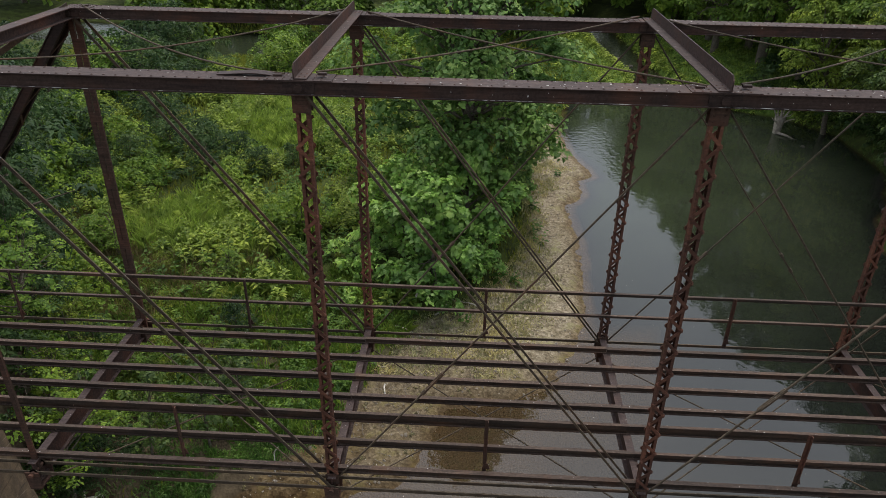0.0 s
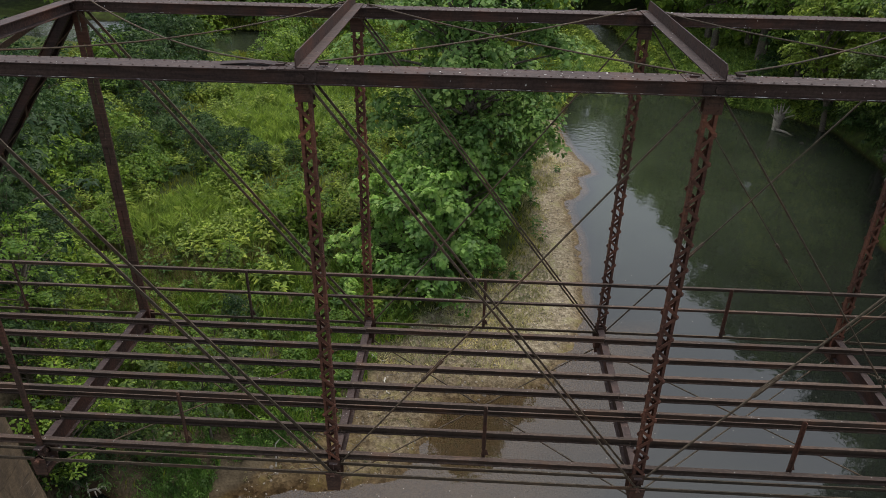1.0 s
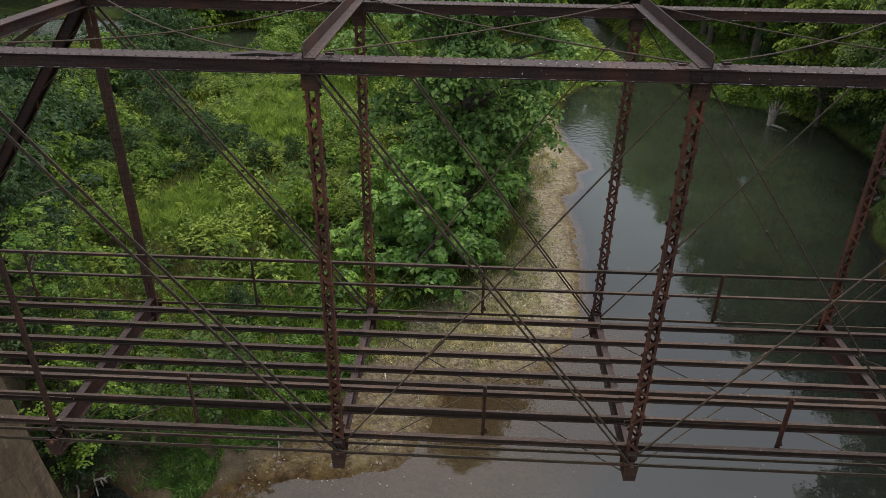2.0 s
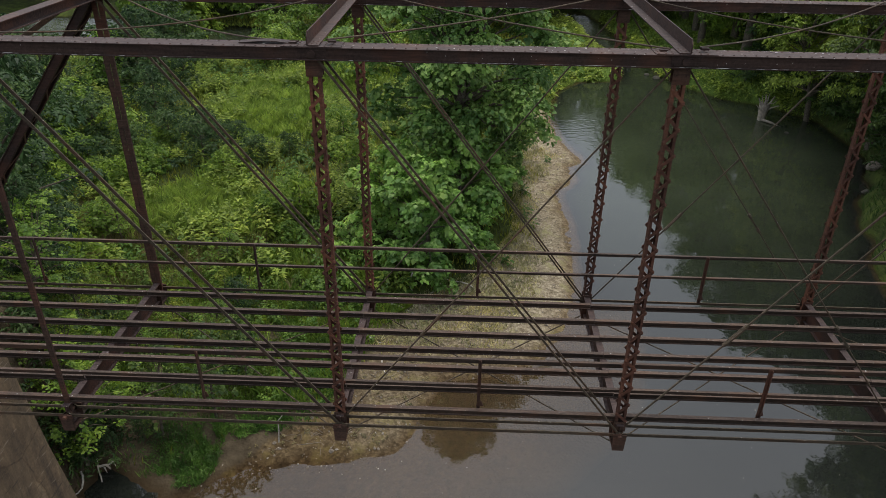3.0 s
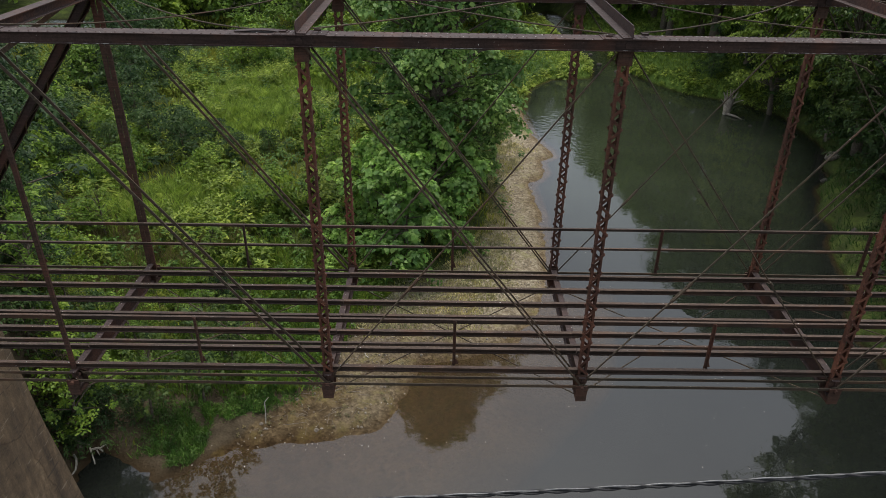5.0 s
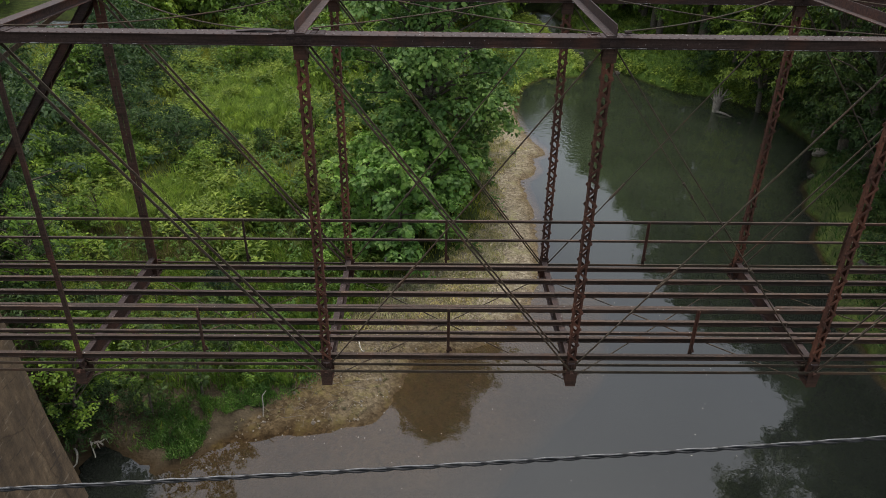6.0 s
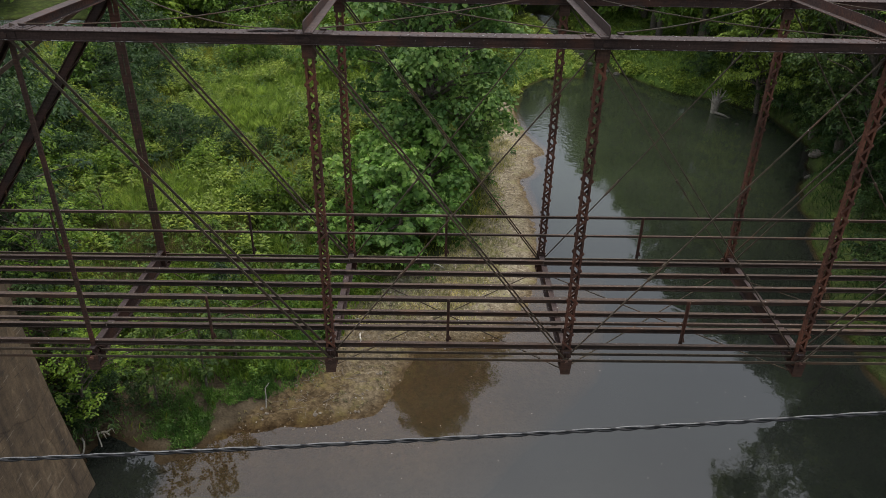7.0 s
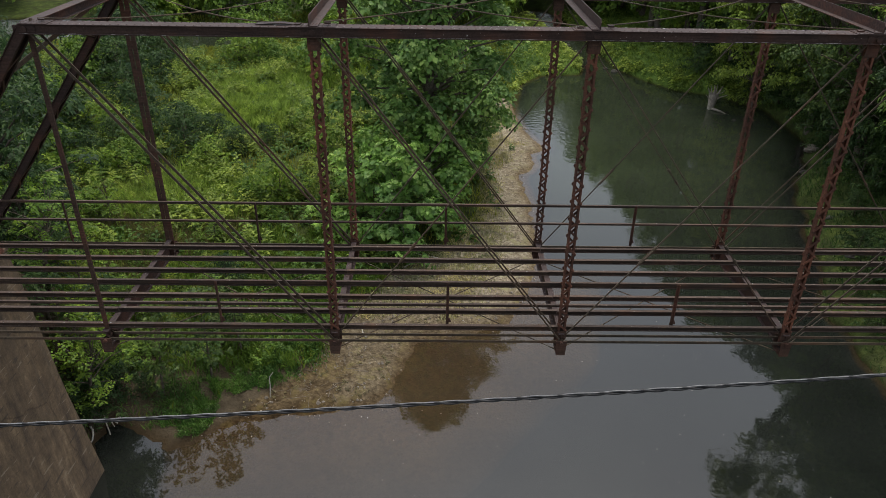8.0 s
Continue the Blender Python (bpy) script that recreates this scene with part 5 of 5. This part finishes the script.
# tall leafy weeds standing out of the grass
X, Y, Z, rs = scatter(7500, (-38, 24, -2, 72), lambda X, Y, Z, G, D, rs: (D > 1) & (G < 0.2) & (Y > 27.5) & (waves(X, Y, 53, 7) + 0.5 * rs.random_sample(len(X)) > 0.45), 25)
V, F = herbs(rs, X, Y, Z, rs.uniform(0.8, 1.7, len(X)), 0.36, 24)
tagged(link("weeds", grid_mesh("weeds", V, F), M_TALLWEED), "tall light green weeds standing in the grass", "weeds", kind="stuff")

# tall bright grass in the two clearings
parts_v = []
for cx, cy, rx, ry, n, seed in ((-14.5, 54, 4.6, 9, 19000, 91), (-14.0, 34.5, 5.5, 3.4, 11000, 92), (-9, 63, 3, 6, 4000, 93)):
    rs = np.random.RandomState(seed)
    q, a = np.sqrt(rs.random_sample(n)) * (0.75 + 0.4 * rs.random_sample(n)), rs.uniform(0, 6.28, n)
    X, Y = cx + rx * q * np.cos(a), cy + ry * q * np.sin(a)
    own = (np.arange(n) // 11) * 11
    X, Y = X[own] + rs.normal(size=n) * 0.13, Y[own] + rs.normal(size=n) * 0.13
    Z = land(X, Y)[0]
    hgt = rs.uniform(0.7, 1.2, n) * rs.uniform(0.55, 1.25, n)[own] * (0.9 + 0.25 * waves(X, Y, 43, 6))
    a = rs.uniform(0, 6.28, n)
    w = rs.uniform(0.022, 0.045, n)
    lean = rs.normal(size=(n, 2)) * 0.35 * hgt[:, None]
    base = np.stack([X, Y, Z - 0.03], -1)
    side = np.stack([np.cos(a) * w, np.sin(a) * w, np.zeros(n)], -1)
    mid = base + np.stack([lean[:, 0] * 0.3, lean[:, 1] * 0.3, hgt * 0.65], -1)
    tip = base + np.stack([lean[:, 0], lean[:, 1], hgt * 0.95], -1)
    parts_v.append(np.stack([base - side, base + side, mid + side * 0.8, tip, mid - side * 0.8], 1).reshape(-1, 3))
V = np.concatenate(parts_v)
tagged(link("grass", grid_mesh("grass", V, np.arange(len(V)).reshape(-1, 5)), M_BRIGHTGRASS), "stands of bright yellow-green reed grass", "grass", kind="stuff")

# stones on the gravel bar
X, Y, Z, rs = scatter(6500, (-11, 14.5, 9, 56), lambda X, Y, Z, G, D, rs: (D > -0.25) & (G > 0.4), 7)
V, F = [], []
box_v = np.array([(-1, -1, -0.6), (1, -1, -0.6), (1, 1, -0.6), (-1, 1, -0.6), (-0.6, -0.6, 0.7), (0.6, -0.6, 0.7), (0.6, 0.6, 0.7), (-0.6, 0.6, 0.7)])
box_f = np.array([(4, 5, 6, 7), (0, 1, 5, 4), (1, 2, 6, 5), (2, 3, 7, 6), (3, 0, 4, 7)])
n = len(X)
s = 0.018 + 0.06 * rs.random_sample(n) ** 4
ang = rs.uniform(0, 6.28, n)
sh = box_v[None] * (s[:, None, None] * rs.uniform(0.6, 1.2, (n, 1, 3)) * rs.uniform(0.8, 1.2, (n, 8, 3)))
rot = np.stack([sh[..., 0] * np.cos(ang)[:, None] - sh[..., 1] * np.sin(ang)[:, None], sh[..., 0] * np.sin(ang)[:, None] + sh[..., 1] * np.cos(ang)[:, None], sh[..., 2]], -1)
V = (rot + np.stack([X, Y, Z], -1)[:, None]).reshape(-1, 3)
F = (box_f[None] + 8 * np.arange(n)[:, None, None]).reshape(-1, 4)
tagged(link("stones", grid_mesh("stones", V, F), M_STONE), "pale pebbles and stones on the gravel bar", "stones", kind="stuff")

# a few white stones along the wet edge
X, Y, Z, rs = scatter(270, (-9, 15.6, -1.5, 20.5), lambda X, Y, Z, G, D, rs: (D > -0.9) & (D < 1.4) & (rs.random_sample(len(X)) < 0.4 + 0.5 * smooth(1.0, 0.0, np.abs(D))), 47)
n = len(X)
ang = rs.uniform(0, 6.28, n)
sh = box_v[None] * ((0.008 + 0.022 * rs.random_sample(n) ** 2)[:, None, None] * rs.uniform(0.6, 1.3, (n, 1, 3)) * rs.uniform(0.8, 1.2, (n, 8, 3)))
rot = np.stack([sh[..., 0] * np.cos(ang)[:, None] - sh[..., 1] * np.sin(ang)[:, None], sh[..., 0] * np.sin(ang)[:, None] + sh[..., 1] * np.cos(ang)[:, None], sh[..., 2]], -1)
V = (rot + np.stack([X, Y, np.where(Z < WATER_Z, WATER_Z - 0.01, Z)], -1)[:, None]).reshape(-1, 3)
tagged(link("stones", grid_mesh("stones", V, (box_f[None] + 8 * np.arange(n)[:, None, None]).reshape(-1, 4)), M_PALESTONE), "white stones scattered along the wet shore", "stones", kind="stuff")

# small sprouts on the lower bar
X, Y, Z, rs = scatter(800, (-8, 17.5, 1, 25), lambda X, Y, Z, G, D, rs: (D > 0.5) & (G > 0.3) & (waves(X, Y, 87, 2.5) + 0.5 * rs.random_sample(len(X)) > 0.3), 43)
V, F = herbs(rs, X, Y, Z, rs.uniform(0.04, 0.12, len(X)), 0.085, 8, 0.45)
tagged(link("weeds", grid_mesh("weeds", V, F), M_DRY), "small brown weeds sprouting from the gravel", "weeds", kind="stuff")

# twigs and flood litter along the upper edge of the bar
X, Y, Z, rs = scatter(2600, (-7, 18, 6, 44), lambda X, Y, Z, G, D, rs: (G > 0.35) & (D > 0.4) & (rs.random_sample(len(X)) < 0.12 + 0.8 * smooth(1.6, 0.3, np.abs(signed(SHINGLE, X, Y) + 1.0))), 41)
n = len(X)
size = np.stack([rs.uniform(0.05, 0.3, n), rs.uniform(0.006, 0.016, n), rs.uniform(0.006, 0.016, n)], -1)
ang = rs.uniform(0, 6.28, n)
sh = box_v[None] * size[:, None]
rot = np.stack([sh[..., 0] * np.cos(ang)[:, None] - sh[..., 1] * np.sin(ang)[:, None], sh[..., 0] * np.sin(ang)[:, None] + sh[..., 1] * np.cos(ang)[:, None], sh[..., 2] + 0.02], -1)
V = (rot + np.stack([X, Y, Z], -1)[:, None]).reshape(-1, 3)
tagged(link("twigs", grid_mesh("twigs", V, (box_f[None] + 8 * np.arange(n)[:, None, None]).reshape(-1, 4)), M_BARK), "dark twigs and flood litter on the gravel bar", "twigs", kind="stuff")


# ---- driftwood and the dead stump in the water ----
def driftwood(name, label, group, paths):
    ob = None
    for path, r0, r1 in paths:
        n = len(path)
        v, f = tube(path, [r0 + (r1 - r0) * i / (n - 1) for i in range(n)], 6)
        if ob is None:
            V, F, ob = list(v), list(f), True
        else:
            off = len(V)
            V += v
            F += [tuple(i + off for i in q) for q in f]
    me = grid_mesh(name, V, F)
    return tagged(link(name, me, M_DEAD if name == "tree_stump" else M_PALE), label, "driftwood", group)


def lying(x, y, length, turn, r, curl, seed):
    rr = random.Random(seed)
    pts, a = [], radians(turn)
    px, py = x, y
    for k in range(6):
        pts.append((px, py, height_at(px, py) + r * 0.8 + 0.05 * math.sin(k * 1.3)))
        a += curl + rr.uniform(-0.12, 0.12)
        px, py = px + math.cos(a) * length / 5, py + math.sin(a) * length / 5
    return pts


for x, y, length, turn, r, curl, seed in ((-3.9, 24.7, 0.9, -60, 0.04, 0.25, 1), (-3.0, 23.5, 1.0, -110, 0.045, 0.18, 2), (-3.3, 27.0, 2.2, -5, 0.05, 0.03, 3), (-1.2, 28.2, 1.6, 30, 0.05, 0.2, 5),
                                          (0.9, 29.4, 1.5, 160, 0.04, 0.1, 6), (-12.9, 16.6, 1.1, -30, 0.05, -0.25, 7)):
    driftwood("driftwood", "bleached driftwood branch lying on the shore", "driftwood on the bar", [(lying(x, y, length, turn, r, curl, seed), r, r * 0.4)])
zb = max(height_at(-12.4, 16.9), WATER_Z)
driftwood("driftwood", "bleached root snag lying at the foot of the abutment", "driftwood on the bar", [
    ([(-12.6, 17.2, zb + 0.3), (-12.4, 16.85, zb + 0.22), (-12.15, 16.5, zb + 0.05), (-12.05, 16.3, zb - 0.12)], 0.03, 0.02), ([(-12.4, 16.9, zb + 0.22), (-12.15, 16.95, zb + 0.28), (-11.95, 16.85, zb + 0.2)], 0.045, 0.03),
    ([(-12.1, 16.95, zb + 0.25), (-11.9, 17.05, zb + 0.35), (-11.8, 16.95, zb + 0.22)], 0.035, 0.012), ([(-12.2, 16.9, zb + 0.22), (-12.05, 16.75, zb + 0.1)], 0.03, 0.01)])
zb = height_at(-6.33, 18.45)
driftwood("driftwood", "thin bleached stick standing upright at the shore", "", [([(-6.33, 18.45, zb - 0.1), (-6.28, 18.5, zb + 0.5), (-6.3, 18.6, zb + 0.9), (-6.12, 18.62, zb + 1.15)], 0.03, 0.015)])
zb = height_at(-2.1, 28.2)
driftwood("driftwood", "pale bare stem under the young sycamore", "", [([(-2.1, 28.1, zb - 0.1), (-2.15, 28.25, zb + 0.6), (-1.95, 28.4, zb + 1.1)], 0.07, 0.04)])
driftwood("tree_stump", "bleached dead root crown standing in the creek", "", [
    ([(25.55, 58.6, -0.18), (25.65, 58.6, 0.79), (25.75, 58.75, 1.80)], 0.2, 0.46), ([(25.70, 58.7, 1.32), (25.35, 58.6, 1.85), (25.05, 58.6, 2.38)], 0.15, 0.03), ([(25.75, 58.7, 1.41), (25.75, 58.7, 2.11), (25.65, 58.7, 2.64)], 0.15, 0.03),
    ([(25.75, 58.7, 1.32), (26.15, 58.7, 1.94), (26.45, 58.8, 2.46)], 0.13, 0.03), ([(25.75, 58.6, 1.23), (26.35, 58.5, 1.58), (26.85, 58.4, 1.76)], 0.1, 0.03), ([(25.55, 58.5, 0.53), (26.15, 57.6, 0.53), (26.75, 57.0, 0.37)], 0.14, 0.07),
    ([(25.7, 58.7, 1.4), (25.5, 58.8, 2.0), (25.45, 58.9, 2.5)], 0.1, 0.02), ([(25.75, 58.7, 1.4), (25.95, 58.8, 2.0), (26.0, 58.9, 2.6)], 0.1, 0.02), ([(25.65, 58.6, 1.2), (25.2, 58.4, 1.5), (24.85, 58.3, 1.85)], 0.09, 0.02), ([(26.1, 58.7, 1.85), (26.35, 58.5, 1.95), (26.65, 58.5, 2.25)], 0.05, 0.015)])

# rocks at the foot of the far bank
for x, y, k in ((23.1, 29.2, 0.45), (24.3, 34.0, 0.3), (27.4, 43.6, 0.4), (19.6, 71.4, 0.5), (18.9, 72.6, 0.35), (17.6, 75.5, 0.4), (16.4, 73.6, 0.3), (17.4, 80.0, 0.4), (16.6, 83.5, 0.35), (26.6, 55.4, 0.25)):
    bm = bmesh.new()
    bmesh.ops.create_icosphere(bm, subdivisions=2, radius=k * 0.75)
    for v in bm.verts:
        v.co += v.co * 0.35 * noise.noise(v.co * 2.5 / k + Vector((x, y, 0)))
        v.co.z *= 0.6
    ob = part("rock", bm, M_ROCK)
    ob.location = (x, y, max(height_at(x, y), WATER_Z) + k * 0.1)
    tagged(ob, "grey rock at the water's edge", "rock", "rocks along the creek")

# a pale boulder under the leaning trees
bm = bmesh.new()
bmesh.ops.create_icosphere(bm, subdivisions=3, radius=0.55)
for v in bm.verts:
    v.co += v.co * 0.4 * noise.noise(v.co * 1.6 + Vector((4, 9, 2)))
    v.co.z *= 0.6
ob = part("boulder", bm, M_STONE)
ob.location = (29.0, 46.3, max(height_at(29.0, 46.3), WATER_Z) + 0.1)
tagged(ob, "pale grey boulder at the water's edge under leaning trees", "rock")

# white flecks drifting on the water
rs = np.random.RandomState(71)
n = 150
X, Y = rs.uniform(-3, 17, n), rs.uniform(11, 34, n)
Z, G, D = land(X, Y)
ok = D < -0.8
X, Y = X[ok], Y[ok]
ang, rad = rs.uniform(0, 6.28, (len(X), 5)), rs.uniform(0.012, 0.03, (len(X), 5))
ang = np.sort(ang, axis=1)
V = np.stack([X[:, None] + rad * np.cos(ang), Y[:, None] + rad * np.sin(ang), np.full(ang.shape, WATER_Z + 0.006)], -1).reshape(-1, 3)
tagged(link("floating_flecks", grid_mesh("floating_flecks", V, np.arange(len(V)).reshape(-1, 5)), M_PALE), "pale flecks of seed fluff floating on the creek", "flecks", kind="stuff")

# bird droppings on the near top chord, and a cover strip that has sprung up
M_DROP = speckled("bird_droppings", (0.35, 0.34, 0.32), (0.5, 0.49, 0.47), (0.65, 0.64, 0.62), 40, 0.9, 0.002)
for y, chord in zip((NEAR, FAR), [o for o in bridge.children if o.name.startswith("top_chord")]):
    V, F = [], []
    rr = random.Random(81 + int(y))
    for k in range(210):
        x = NODE[0] + 26 * rr.random()
        if y == NEAR and rr.random() < 0.6:
            x = rr.uniform(0, 9.5)
        where = rr.random()
        r0 = rr.uniform(0.005, 0.014) * (1.6 if rr.random() < 0.12 else 1)
        o = len(V)
        if where < 0.55:
            base, u, v = Vector((x, y - CHORD_W / 2 - 0.002, TOP_Z + 0.011)), Vector((1.9, 0, 0)), Vector((0, 0.5, 0))
            r0 *= 2.2
        elif where < 0.86:
            base, u, v = Vector((x, y + rr.uniform(-0.15, 0.15), TOP_Z + CHORD_H + 0.014)), Vector((1, 0, 0)), Vector((0, 1, 0))
        else:
            base, u, v = Vector((x, y - CHORD_W / 2 + 0.027, TOP_Z + rr.uniform(0.03, 0.14))), Vector((0.5, 0, 0)), Vector((0, 0, 0.9))
            r0 *= 0.7
        for a in range(6):
            q = r0 * rr.uniform(0.6, 1.3)
            V.append(base + u * q * math.cos(a * math.pi / 3) + v * q * math.sin(a * math.pi / 3))
        F.append(tuple(range(o, o + 6)))
    tagged(link("droppings", grid_mesh("droppings", [tuple(v) for v in V], F), M_DROP, chord, "white bird droppings"), kind="stuff")
    if y == NEAR:
        bm = bmesh.new()
        for k in range(8):
            x0, x1 = NODE[1] - 1.05 + k * 0.09, NODE[1] - 1.05 + (k + 1) * 0.09
            h0, h1 = (0.026 * math.sin(math.pi * min(1, j / 8) ** 1.4) for j in (k, k + 1))
            bar(bm, (x0, y + 0.06, TOP_Z + CHORD_H + 0.012 + h0), (x1, y + 0.06, TOP_Z + CHORD_H + 0.012 + h1), 0.16, 0.01)
        bmesh.ops.remove_doubles(bm, verts=bm.verts, dist=0.003)
        part("sprung_cover_strip", bm, M_CHORD, chord)
